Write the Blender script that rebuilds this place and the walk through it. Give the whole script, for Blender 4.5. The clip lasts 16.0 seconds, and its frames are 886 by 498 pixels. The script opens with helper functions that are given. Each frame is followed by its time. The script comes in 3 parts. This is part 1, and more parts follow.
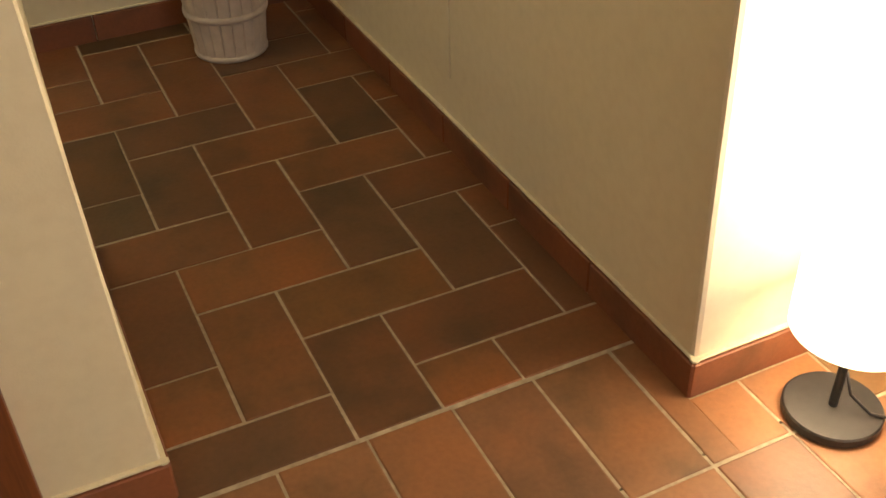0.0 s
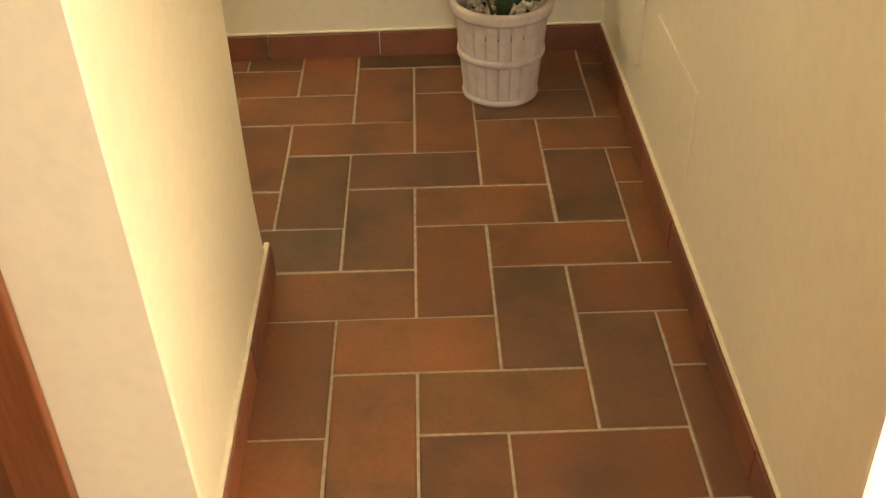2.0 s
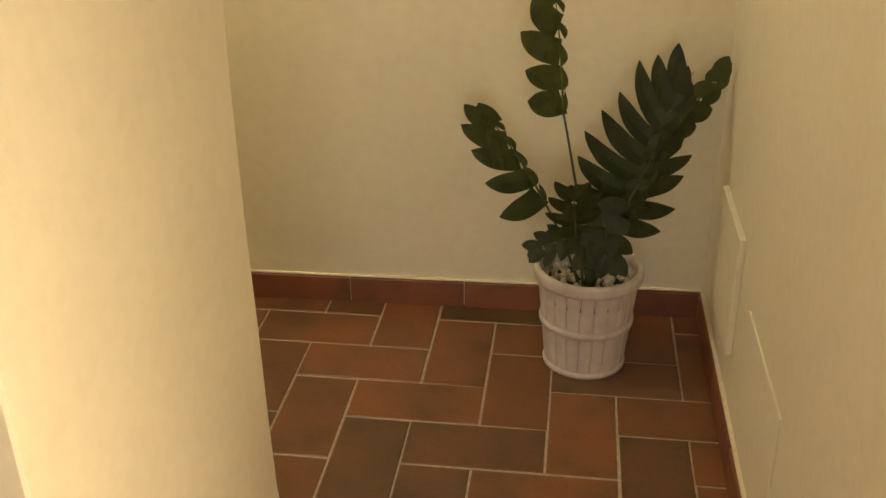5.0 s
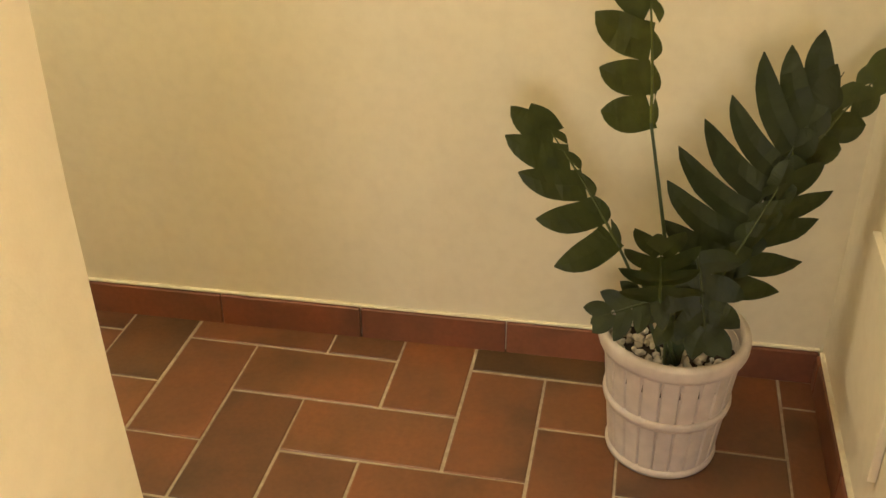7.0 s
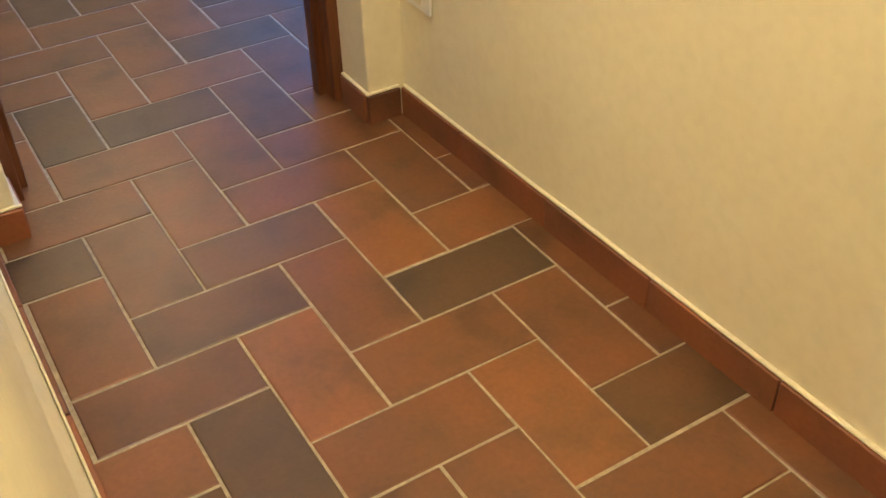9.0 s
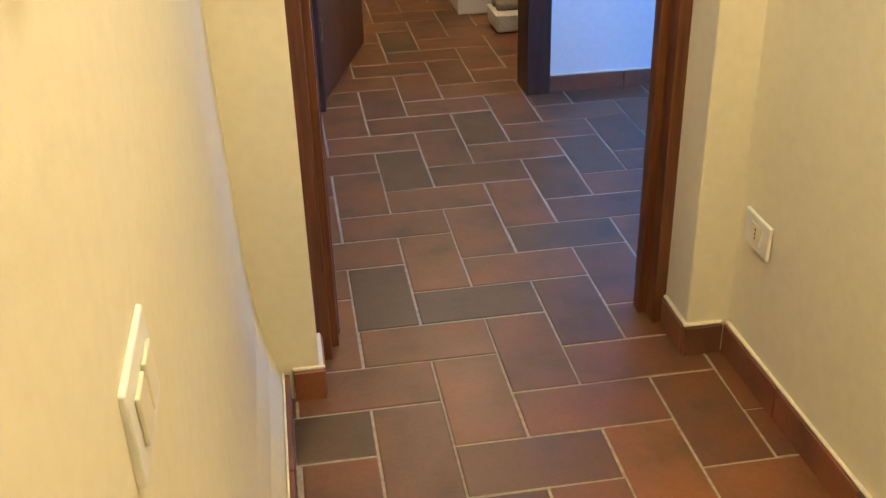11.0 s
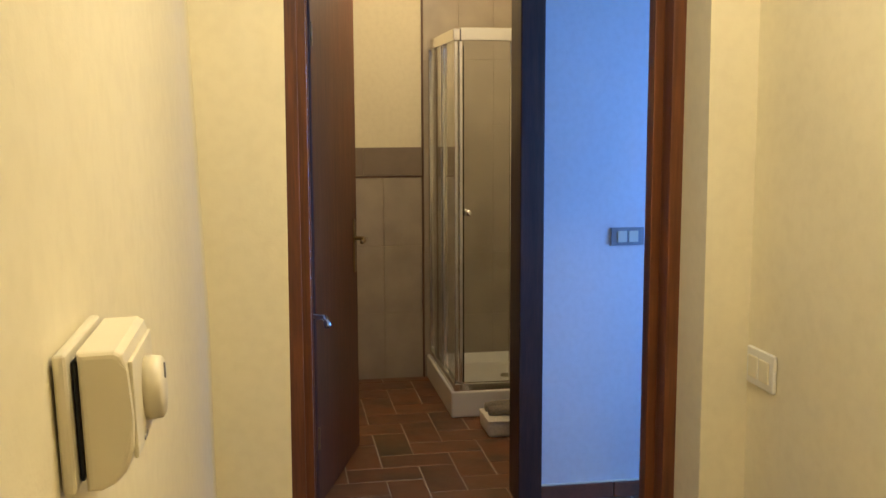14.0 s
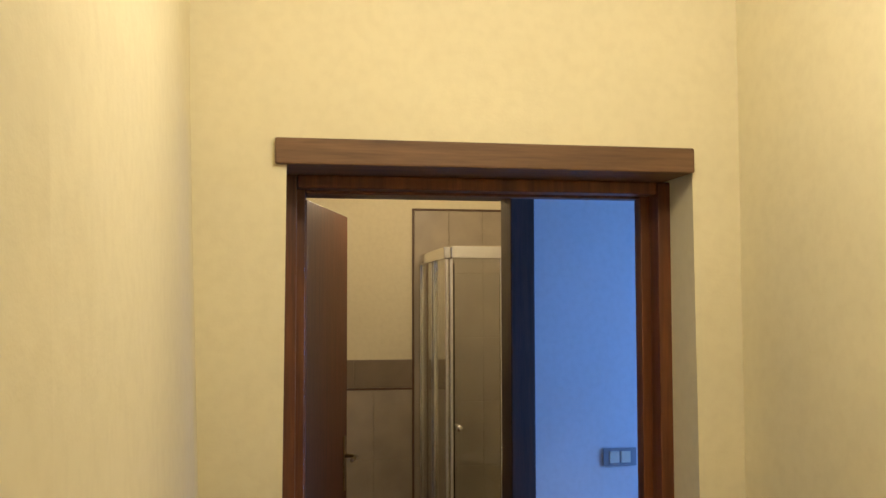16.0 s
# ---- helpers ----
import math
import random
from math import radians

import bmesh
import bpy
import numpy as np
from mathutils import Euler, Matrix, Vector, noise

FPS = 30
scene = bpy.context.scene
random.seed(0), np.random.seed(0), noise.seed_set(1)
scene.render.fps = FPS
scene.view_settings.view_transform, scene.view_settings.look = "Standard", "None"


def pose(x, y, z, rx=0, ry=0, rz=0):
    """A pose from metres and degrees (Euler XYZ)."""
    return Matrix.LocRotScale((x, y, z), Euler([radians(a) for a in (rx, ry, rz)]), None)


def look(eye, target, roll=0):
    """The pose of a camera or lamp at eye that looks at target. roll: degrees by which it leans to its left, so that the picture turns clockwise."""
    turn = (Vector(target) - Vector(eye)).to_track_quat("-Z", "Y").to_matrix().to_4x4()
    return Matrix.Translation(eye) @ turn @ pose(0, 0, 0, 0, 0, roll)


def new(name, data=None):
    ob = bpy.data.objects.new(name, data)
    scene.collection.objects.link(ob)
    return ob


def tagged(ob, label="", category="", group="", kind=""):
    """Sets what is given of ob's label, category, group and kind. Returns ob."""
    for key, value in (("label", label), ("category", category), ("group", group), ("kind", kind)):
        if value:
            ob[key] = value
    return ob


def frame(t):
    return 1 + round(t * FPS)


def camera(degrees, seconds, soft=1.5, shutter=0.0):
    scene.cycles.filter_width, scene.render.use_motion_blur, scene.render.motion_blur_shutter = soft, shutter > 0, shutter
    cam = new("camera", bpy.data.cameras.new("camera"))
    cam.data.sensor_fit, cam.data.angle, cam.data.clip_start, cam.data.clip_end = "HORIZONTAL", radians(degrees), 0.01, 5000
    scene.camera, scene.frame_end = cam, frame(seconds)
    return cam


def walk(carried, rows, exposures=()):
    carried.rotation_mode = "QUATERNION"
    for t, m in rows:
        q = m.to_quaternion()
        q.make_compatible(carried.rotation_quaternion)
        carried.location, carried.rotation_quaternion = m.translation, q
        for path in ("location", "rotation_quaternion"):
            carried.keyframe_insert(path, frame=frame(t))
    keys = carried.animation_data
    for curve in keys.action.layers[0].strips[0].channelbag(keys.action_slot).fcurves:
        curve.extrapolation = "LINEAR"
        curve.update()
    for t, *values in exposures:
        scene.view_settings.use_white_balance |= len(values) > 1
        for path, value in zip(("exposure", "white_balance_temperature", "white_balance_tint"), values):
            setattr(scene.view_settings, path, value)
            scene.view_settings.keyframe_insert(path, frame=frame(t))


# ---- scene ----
# ---- camera and its walk ----
cam = camera(47.0, 16.0, soft=1.5)
PATH = [
    (0, (-0.205, -1.629, 1.316), (0.468, -0.173, 0.121), -1.57),
    (0.5, (-0.076, -1.638, 1.326), (0.403, -0.073, 0.176), -2.42),
    (1, (0.032, -1.583, 1.335), (0.413, 0.001, 0.175), -1.73),
    (1.5, (0.122, -1.473, 1.345), (0.338, 0.118, 0.153), -0.36),
    (2, (0.196, -1.451, 1.365), (0.223, 0.160, 0.180), -1.16),
    (2.5, (0.288, -1.484, 1.441), (0.123, 0.195, 0.366), -0.13),
    (3, (0.336, -1.546, 1.485), (0.071, 0.219, 0.583), -1.52),
    (3.5, (0.316, -1.555, 1.516), (0.080, 0.264, 0.717), -0.67),
    (4, (0.345, -1.571, 1.512), (0.070, 0.287, 0.820), 0.21),
    (4.5, (0.369, -1.439, 1.506), (0.050, 0.391, 0.758), -0.98),
    (4.7, (0.362, -1.330, 1.477), (0.121, 0.483, 0.663), -0.28),
    (6.8, (0.329, -0.554, 1.406), (0.072, 1.166, 0.419), -0.62),
    (7, (0.300, -0.458, 1.372), (-0.043, 1.232, 0.358), -0.27),
    (7.5, (0.219, -0.239, 1.354), (-0.237, 1.365, 0.250), 0.52),
    (8, (0.188, -0.090, 1.350), (-0.548, 1.366, 0.193), 0.19),
    (8.5, (0.204, 0.154, 1.354), (-0.993, 1.210, 0.148), -0.86),
    (9, (0.169, 0.252, 1.367), (-1.185, 1.059, 0.136), -1.62),
    (9.5, (0.065, 0.334, 1.381), (-1.409, 0.899, 0.153), -0.17),
    (9.7, (0.051, 0.354, 1.411), (-1.488, 0.824, 0.222), -0.42),
    (11.8, (0.102, 0.389, 1.440), (-1.710, 0.661, 0.639), -0.06),
    (12, (0.122, 0.387, 1.473), (-1.715, 0.672, 0.735), -0.00),
    (12.5, (0.111, 0.365, 1.505), (-1.767, 0.680, 0.894), 0.76),
    (13, (0.107, 0.363, 1.537), (-1.801, 0.712, 1.052), 1.35),
    (13.5, (0.115, 0.361, 1.564), (-1.818, 0.712, 1.192), 0.69),
    (14, (0.129, 0.367, 1.590), (-1.826, 0.694, 1.327), -0.22),
    (14.5, (0.142, 0.367, 1.618), (-1.822, 0.700, 1.439), 0.02),
    (15, (0.154, 0.360, 1.641), (-1.813, 0.708, 1.548), 0.11),
    (15.5, (0.159, 0.355, 1.655), (-1.811, 0.701, 1.651), 0.36),
    (16, (0.169, 0.347, 1.684), (-1.796, 0.700, 1.805), -0.10),
]
EXPOSURES = [(0, -1.15), (0.5, -0.8), (1.0, -0.55), (1.5, -0.22), (2.0, -0.15), (2.5, -0.2), (3.0, -0.4), (3.5, -0.5), (4.0, -0.5), (4.7, -0.6),
             (6.8, 0.05), (7.5, 0.0), (8.0, 0.1), (9.0, 0.42), (9.7, 0.42), (11.8, 0.1), (12.5, -0.05), (13.5, -0.4), (14.5, -0.65), (15.0, -0.8), (16.0, -1.05)]
walk(cam, [(t, look(eye, target, roll)) for t, eye, target, roll in PATH], EXPOSURES)

# ---- light ----
world = bpy.data.worlds.new("world")
scene.world = world
world.use_nodes = True
sky = world.node_tree.nodes.new("ShaderNodeTexSky")
sky.sky_type = "NISHITA"
sky.sun_disc = False
sky.sun_elevation, sky.sun_rotation = radians(35), radians(200)
world.node_tree.nodes["Background"].inputs["Strength"].default_value = 0.08
world.node_tree.links.new(sky.outputs["Color"], world.node_tree.nodes["Background"].inputs["Color"])


def area_lamp(name, eye, target, power, colour, sx, sy):
    data = bpy.data.lights.new(name, "AREA")
    data.energy, data.color, data.shape, data.size, data.size_y = power, colour, "RECTANGLE", sx, sy
    ob = new(name, data)
    ob.matrix_world = look(eye, target)
    return ob


def bulb(name, eye, power, colour, radius):
    data = bpy.data.lights.new(name, "POINT")
    data.energy, data.color, data.shadow_soft_size = power, colour, radius
    ob = new(name, data)
    ob.location = eye
    return ob


WARM = (1.0, 0.885, 0.66)
bulb("corridor_bulb", (-0.85, 0.80, 2.46), 44, WARM, 0.10)
bulb("bathroom_bulb", (-4.7, 1.2, 2.42), 39, (1.0, 0.78, 0.50), 0.10)
area_lamp("window_daylight", (-2.95, 3.08, 1.35), (-2.95, 0.0, 1.0), 60, (0.12, 0.33, 1.0), 1.1, 1.3)
area_lamp("room_window_daylight", (0.6, -4.08, 1.5), (0.6, 0.0, 1.0), 50, (1.0, 0.91, 0.88), 1.2, 1.2)


# ---- materials ----
def material(name, rough=0.6, metal=0.0):
    m = bpy.data.materials.new(name)
    m.use_nodes = True
    b = m.node_tree.nodes["Principled BSDF"]
    b.inputs["Roughness"].default_value = rough
    b.inputs["Metallic"].default_value = metal
    return m, m.node_tree, b


def node(nt, kind, **inputs):
    n = nt.nodes.new(kind)
    for key, value in inputs.items():
        n.inputs[key].default_value = value
    return n


def object_noise(nt, scale, detail=4.0, stretch=(1, 1, 1), vary=False):
    co = nt.nodes.new("ShaderNodeTexCoord")
    mp = nt.nodes.new("ShaderNodeMapping")
    mp.inputs["Scale"].default_value = stretch
    nt.links.new(co.outputs["Object"], mp.inputs["Vector"])
    n = nt.nodes.new("ShaderNodeTexNoise")
    n.inputs["Scale"].default_value, n.inputs["Detail"].default_value = scale, detail
    nt.links.new(mp.outputs["Vector"], n.inputs["Vector"])
    if vary:
        n.noise_dimensions = "4D"
        info = nt.nodes.new("ShaderNodeObjectInfo")
        mul = nt.nodes.new("ShaderNodeMath")
        mul.operation = "MULTIPLY"
        mul.inputs[1].default_value = 57.0
        nt.links.new(info.outputs["Random"], mul.inputs[0])
        nt.links.new(mul.outputs[0], n.inputs["W"])
    return n


def ramp(nt, source, stops):
    r = nt.nodes.new("ShaderNodeValToRGB")
    e = r.color_ramp.elements
    while len(e) < len(stops):
        e.new(0.5)
    for el, (p, c) in zip(e, stops):
        el.position, el.color = p, (*c, 1)
    nt.links.new(source, r.inputs["Fac"])
    return r


def mix(nt, kind, fac, a, b):
    m = nt.nodes.new("ShaderNodeMix")
    m.data_type, m.blend_type = "RGBA", kind
    for value, socket in ((fac, m.inputs[0]), (a, m.inputs[6]), (b, m.inputs[7])):
        if isinstance(value, (int, float)):
            socket.default_value = value
        elif isinstance(value, tuple):
            socket.default_value = (*value, 1)
        else:
            nt.links.new(value, socket)
    return m.outputs[2]


def bump(nt, bsdf, height, strength, distance):
    b = nt.nodes.new("ShaderNodeBump")
    b.inputs["Strength"].default_value, b.inputs["Distance"].default_value = strength, distance
    nt.links.new(height, b.inputs["Height"])
    nt.links.new(b.outputs["Normal"], bsdf.inputs["Normal"])
    return b


def plaster(name, colour, relief=0.16):
    m, nt, b = material(name, 0.75)
    big = object_noise(nt, 1.7, 5)
    tone = ramp(nt, big.outputs["Fac"], [(0.3, tuple(c * 0.93 for c in colour)), (0.7, colour)])
    fine = object_noise(nt, 38, 6)
    spots = ramp(nt, fine.outputs["Fac"], [(0.3, (0.955, 0.95, 0.94)), (0.6, (1, 1, 1))])
    nt.links.new(mix(nt, "MULTIPLY", 1.0, tone.outputs["Color"], spots.outputs["Color"]), b.inputs["Base Color"])
    trowel = object_noise(nt, 7, 6, (1, 1, 2.2))
    grain = object_noise(nt, 240, 3)
    add = nt.nodes.new("ShaderNodeMath")
    add.operation = "MULTIPLY_ADD"
    add.inputs[1].default_value = 0.12
    nt.links.new(grain.outputs["Fac"], add.inputs[0])
    nt.links.new(trowel.outputs["Fac"], add.inputs[2])
    bump(nt, b, add.outputs[0], relief, 0.012)
    return m


def plain(name, colour, rough=0.5, metal=0.0, scale=30.0, depth=0.12):
    m, nt, b = material(name, rough, metal)
    n = object_noise(nt, scale, 4)
    r = ramp(nt, n.outputs["Fac"], [(0.3, tuple(c * (1 - depth) for c in colour)), (0.7, colour)])
    nt.links.new(r.outputs["Color"], b.inputs["Base Color"])
    return m


def terracotta(name, light, mid, dark, rough):
    m, nt, b = material(name, rough)
    info = nt.nodes.new("ShaderNodeObjectInfo")
    base = ramp(nt, info.outputs["Random"], [(0.0, dark), (0.06, mid), (0.40, light), (0.62, tuple(c * 1.1 for c in light)), (0.92, mid), (1.0, (dark[0] * 0.8, dark[1] * 1.02, dark[2] * 0.9))])
    base.color_ramp.interpolation = "LINEAR"
    flash = object_noise(nt, 5.5, 3, vary=True)
    fr = ramp(nt, flash.outputs["Fac"], [(0.30, (0.50, 0.60, 0.64)), (0.46, (0.90, 0.93, 0.94)), (0.68, (1.20, 1.06, 0.92))])
    c = mix(nt, "MULTIPLY", 0.9, base.outputs["Color"], fr.outputs["Color"])
    grain = object_noise(nt, 90, 6, vary=True)
    gr = ramp(nt, grain.outputs["Fac"], [(0.3, (0.86, 0.86, 0.86)), (0.65, (1.05, 1.05, 1.05))])
    c = mix(nt, "MULTIPLY", 0.8, c, gr.outputs["Color"])
    nt.links.new(c, b.inputs["Base Color"])
    wear = object_noise(nt, 14, 4, vary=True)
    rr = nt.nodes.new("ShaderNodeMapRange")
    rr.inputs["To Min"].default_value, rr.inputs["To Max"].default_value = rough - 0.1, rough + 0.14
    nt.links.new(wear.outputs["Fac"], rr.inputs["Value"])
    nt.links.new(rr.outputs["Result"], b.inputs["Roughness"])
    bump(nt, b, grain.outputs["Fac"], 0.18, 0.003)
    return m


def wood(name, dark, light, along=(14, 14, 0.9), rough=0.42):
    m, nt, b = material(name, rough)
    n = object_noise(nt, 2.6, 8, along)
    n.inputs["Distortion"].default_value = 0.7
    fine = object_noise(nt, 16, 5, along)
    r = ramp(nt, n.outputs["Fac"], [(0.28, dark), (0.5, tuple((a + c) / 2 for a, c in zip(dark, light))), (0.7, light)])
    f = ramp(nt, fine.outputs["Fac"], [(0.35, (0.78, 0.76, 0.74)), (0.6, (1.05, 1.05, 1.05))])
    nt.links.new(mix(nt, "MULTIPLY", 0.8, r.outputs["Color"], f.outputs["Color"]), b.inputs["Base Color"])
    bump(nt, b, fine.outputs["Fac"], 0.12, 0.003)
    return m


CREAM = plaster("cream_plaster", (0.80, 0.73, 0.53))
PALE = plaster("pale_plaster", (0.80, 0.73, 0.57), 0.16)
WHITE_WALL = plaster("white_plaster", (0.78, 0.77, 0.74), 0.2)
CEILING = plaster("ceiling_paint", (0.80, 0.75, 0.62), 0.1)
TILE = terracotta("terracotta", (0.185, 0.075, 0.029), (0.150, 0.060, 0.026), (0.128, 0.056, 0.026), 0.38)
TILE_DARK = terracotta("olive_brown_terracotta", (0.104, 0.057, 0.027), (0.096, 0.052, 0.026), (0.088, 0.050, 0.026), 0.38)
TILE_BROWN = terracotta("brown_terracotta", (0.140, 0.064, 0.030), (0.128, 0.059, 0.028), (0.115, 0.056, 0.028), 0.38)
TILE_ORANGE = terracotta("orange_terracotta", (0.225, 0.088, 0.031), (0.212, 0.082, 0.029), (0.198, 0.077, 0.029), 0.38)
TILE_ROOM = terracotta("pale_terracotta", (0.27, 0.125, 0.056), (0.24, 0.110, 0.050), (0.205, 0.092, 0.044), 0.40)
SKIRTING = terracotta("skirting_terracotta", (0.235, 0.085, 0.040), (0.20, 0.072, 0.036), (0.165, 0.062, 0.034), 0.45)
GROUT = plain("grout", (0.47, 0.39, 0.28), 0.9, 0, 60, 0.35)
SEALANT = plain("skirting_top_grout", (0.80, 0.72, 0.52), 0.85, 0, 60, 0.15)
FRAME_WOOD = wood("red_brown_wood", (0.075, 0.022, 0.008), (0.20, 0.066, 0.020))
DOOR_WOOD = wood("dark_brown_wood", (0.085, 0.030, 0.015), (0.155, 0.056, 0.026))
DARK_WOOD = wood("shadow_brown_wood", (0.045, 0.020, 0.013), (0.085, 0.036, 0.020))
LINTEL_WOOD = wood("walnut_beam", (0.10, 0.050, 0.024), (0.20, 0.105, 0.050), (14, 0.9, 14), 0.6)
PANEL_WOOD = wood("orange_brown_wood", (0.17, 0.050, 0.014), (0.22, 0.068, 0.019))
CHROME = plain("chrome", (0.82, 0.82, 0.80), 0.16, 1.0, 20, 0.05)
BRASS = plain("aged_brass", (0.42, 0.32, 0.18), 0.35, 1.0, 40, 0.3)
BLACK = plain("black_metal", (0.022, 0.020, 0.020), 0.45, 0.0, 60, 0.3)
RUBBER = plain("black_seal", (0.012, 0.012, 0.012), 0.7, 0.0, 60, 0.2)
PLASTIC = plain("ivory_plastic", (0.76, 0.70, 0.53), 0.38, 0.0, 14, 0.05)
WHITE_PLASTIC = plain("white_plastic", (0.80, 0.78, 0.72), 0.35, 0.0, 14, 0.05)
GREY_PLASTIC = plain("grey_plastic", (0.30, 0.30, 0.30), 0.4, 0.0, 14, 0.1)
CERAMIC = plain("white_ceramic", (0.82, 0.81, 0.78), 0.12, 0.0, 8, 0.04)
POT_PAINT = plain("white_pot_paint", (0.66, 0.58, 0.50), 0.55, 0.0, 26, 0.2)
SOIL = plain("dark_soil", (0.05, 0.035, 0.022), 0.95, 0.0, 60, 0.4)
STEM = plain("green_stem", (0.055, 0.085, 0.030), 0.5, 0.0, 50, 0.3)
BATH_TILE = plain("greige_wall_tile", (0.42, 0.36, 0.28), 0.35, 0.0, 6, 0.2)
BATH_BAND = plain("brown_grey_band_tile", (0.27, 0.21, 0.15), 0.4, 0.0, 6, 0.2)
TRIM = plain("dark_tile_trim", (0.14, 0.08, 0.05), 0.5, 0.0, 30, 0.2)
CANVAS = plain("white_canvas", (0.70, 0.66, 0.58), 0.9, 0.0, 70, 0.2)
TOWEL = plain("grey_towel", (0.30, 0.26, 0.20), 1.0, 0.0, 120, 0.35)


def leaf_material():
    m, nt, b = material("monstera_leaf", 0.5)
    info = nt.nodes.new("ShaderNodeObjectInfo")
    base = ramp(nt, info.outputs["Random"], [(0.0, (0.030, 0.044, 0.010)), (0.5, (0.056, 0.074, 0.014)), (1.0, (0.110, 0.132, 0.024))])
    n = object_noise(nt, 30, 5, vary=True)
    f = ramp(nt, n.outputs["Fac"], [(0.3, (0.72, 0.78, 0.7)), (0.7, (1.25, 1.2, 1.1))])
    nt.links.new(mix(nt, "MULTIPLY", 1.0, base.outputs["Color"], f.outputs["Color"]), b.inputs["Base Color"])
    bump(nt, b, n.outputs["Fac"], 0.25, 0.004)
    return m


def pebble_material():
    m, nt, b = material("pebbles", 0.8)
    g = nt.nodes.new("ShaderNodeNewGeometry")
    r = ramp(nt, g.outputs["Random Per Island"], [(0.0, (0.42, 0.36, 0.27)), (0.5, (0.62, 0.56, 0.46)), (1.0, (0.74, 0.70, 0.62))])
    nt.links.new(r.outputs["Color"], b.inputs["Base Color"])
    return m


def glass_material():
    m, nt, b = material("shower_glass", 0.04)
    b.inputs["Base Color"].default_value = (0.93, 0.95, 0.93, 1)
    b.inputs["Transmission Weight"].default_value = 1.0
    b.inputs["IOR"].default_value = 1.45
    return m


def shade_material():
    m, nt, b = material("lit_paper_shade", 0.8)
    b.inputs["Base Color"].default_value = (0.85, 0.80, 0.72, 1)
    b.inputs["Emission Color"].default_value = (1.0, 0.78, 0.52, 1)
    co = nt.nodes.new("ShaderNodeTexCoord")
    xyz = nt.nodes.new("ShaderNodeSeparateXYZ")
    nt.links.new(co.outputs["Object"], xyz.inputs[0])
    r = nt.nodes.new("ShaderNodeMapRange")
    r.interpolation_type = "SMOOTHSTEP"
    r.inputs["From Min"].default_value, r.inputs["From Max"].default_value = 0.22, 0.62
    r.inputs["To Min"].default_value, r.inputs["To Max"].default_value = 9.0, 36.0
    nt.links.new(xyz.outputs["Z"], r.inputs["Value"])
    nt.links.new(r.outputs["Result"], b.inputs["Emission Strength"])
    return m


LEAF, PEBBLE, GLASS, SHADE = leaf_material(), pebble_material(), glass_material(), shade_material()


# ---- building helpers ----
def link(name, bm, mat, parent=None, smooth=False):
    me = bpy.data.meshes.new(name)
    bmesh.ops.recalc_face_normals(bm, faces=bm.faces)
    bm.to_mesh(me)
    bm.free()
    me.materials.append(mat)
    if smooth:
        for p in me.polygons:
            p.use_smooth = True
    ob = new(name, me)
    ob.parent = parent
    return ob


def part(name, bm, mat, parent, label="", smooth=False):
    return tagged(link(name, bm, mat, parent, smooth), label)


def box(lo, hi, bevel=0.0, segments=1):
    bm = bmesh.new()
    bmesh.ops.create_cube(bm, size=1)
    for v in bm.verts:
        v.co = [lo[i] + (v.co[i] + 0.5) * (hi[i] - lo[i]) for i in range(3)]
    if bevel:
        bmesh.ops.bevel(bm, geom=bm.edges[:] + bm.verts[:], offset=bevel, segments=segments, profile=0.6, affect="EDGES")
    return bm


def merge(*bms):
    out = bms[0]
    for b in bms[1:]:
        me = bpy.data.meshes.new("tmp")
        b.to_mesh(me)
        b.free()
        out.from_mesh(me)
        bpy.data.meshes.remove(me)
    return out


def lathe(profile, steps=40, centre=(0, 0, 0), wave=None):
    """A turned solid from (radius, height) pairs, closed where the radius is 0."""
    bm = bmesh.new()
    rings = []
    for r, z in profile:
        if r <= 0:
            rings.append([bm.verts.new((centre[0], centre[1], centre[2] + z))])
        else:
            ring = []
            for k in range(steps):
                a = 2 * math.pi * k / steps
                q = r + (wave(a, z) if wave else 0)
                ring.append(bm.verts.new((centre[0] + q * math.cos(a), centre[1] + q * math.sin(a), centre[2] + z)))
            rings.append(ring)
    for a, b in zip(rings, rings[1:]):
        for k in range(steps):
            n = (k + 1) % steps
            if len(a) == 1 and len(b) == 1:
                continue
            if len(a) == 1:
                bm.faces.new((a[0], b[k], b[n]))
            elif len(b) == 1:
                bm.faces.new((a[k], a[n], b[0]))
            else:
                bm.faces.new((a[k], a[n], b[n], b[k]))
    return bm


def tube(points, radius, sides=8):
    """A round rod along points; radius may be a number or one for each point."""
    bm = bmesh.new()
    pts = [Vector(p) for p in points]
    rings = []
    for i, p in enumerate(pts):
        d = (pts[min(i + 1, len(pts) - 1)] - pts[max(i - 1, 0)]).normalized()
        u = d.orthogonal().normalized() if not rings else (u - d * u.dot(d)).normalized()
        v = d.cross(u)
        r = radius[i] if isinstance(radius, (list, tuple)) else radius
        rings.append([bm.verts.new(p + r * (math.cos(2 * math.pi * k / sides) * u + math.sin(2 * math.pi * k / sides) * v)) for k in range(sides)])
    for a, b in zip(rings, rings[1:]):
        for k in range(sides):
            bm.faces.new((a[k], a[(k + 1) % sides], b[(k + 1) % sides], b[k]))
    bm.faces.new(rings[0])
    bm.faces.new(rings[-1])
    return bm


def empty(name, at=(0, 0, 0)):
    ob = new(name)
    ob.location = at
    ob.empty_display_size = 0.1
    return ob


def structure(name, bm, mat, label, category="wall"):
    return tagged(link(name, bm, mat), label, category, kind="structure")


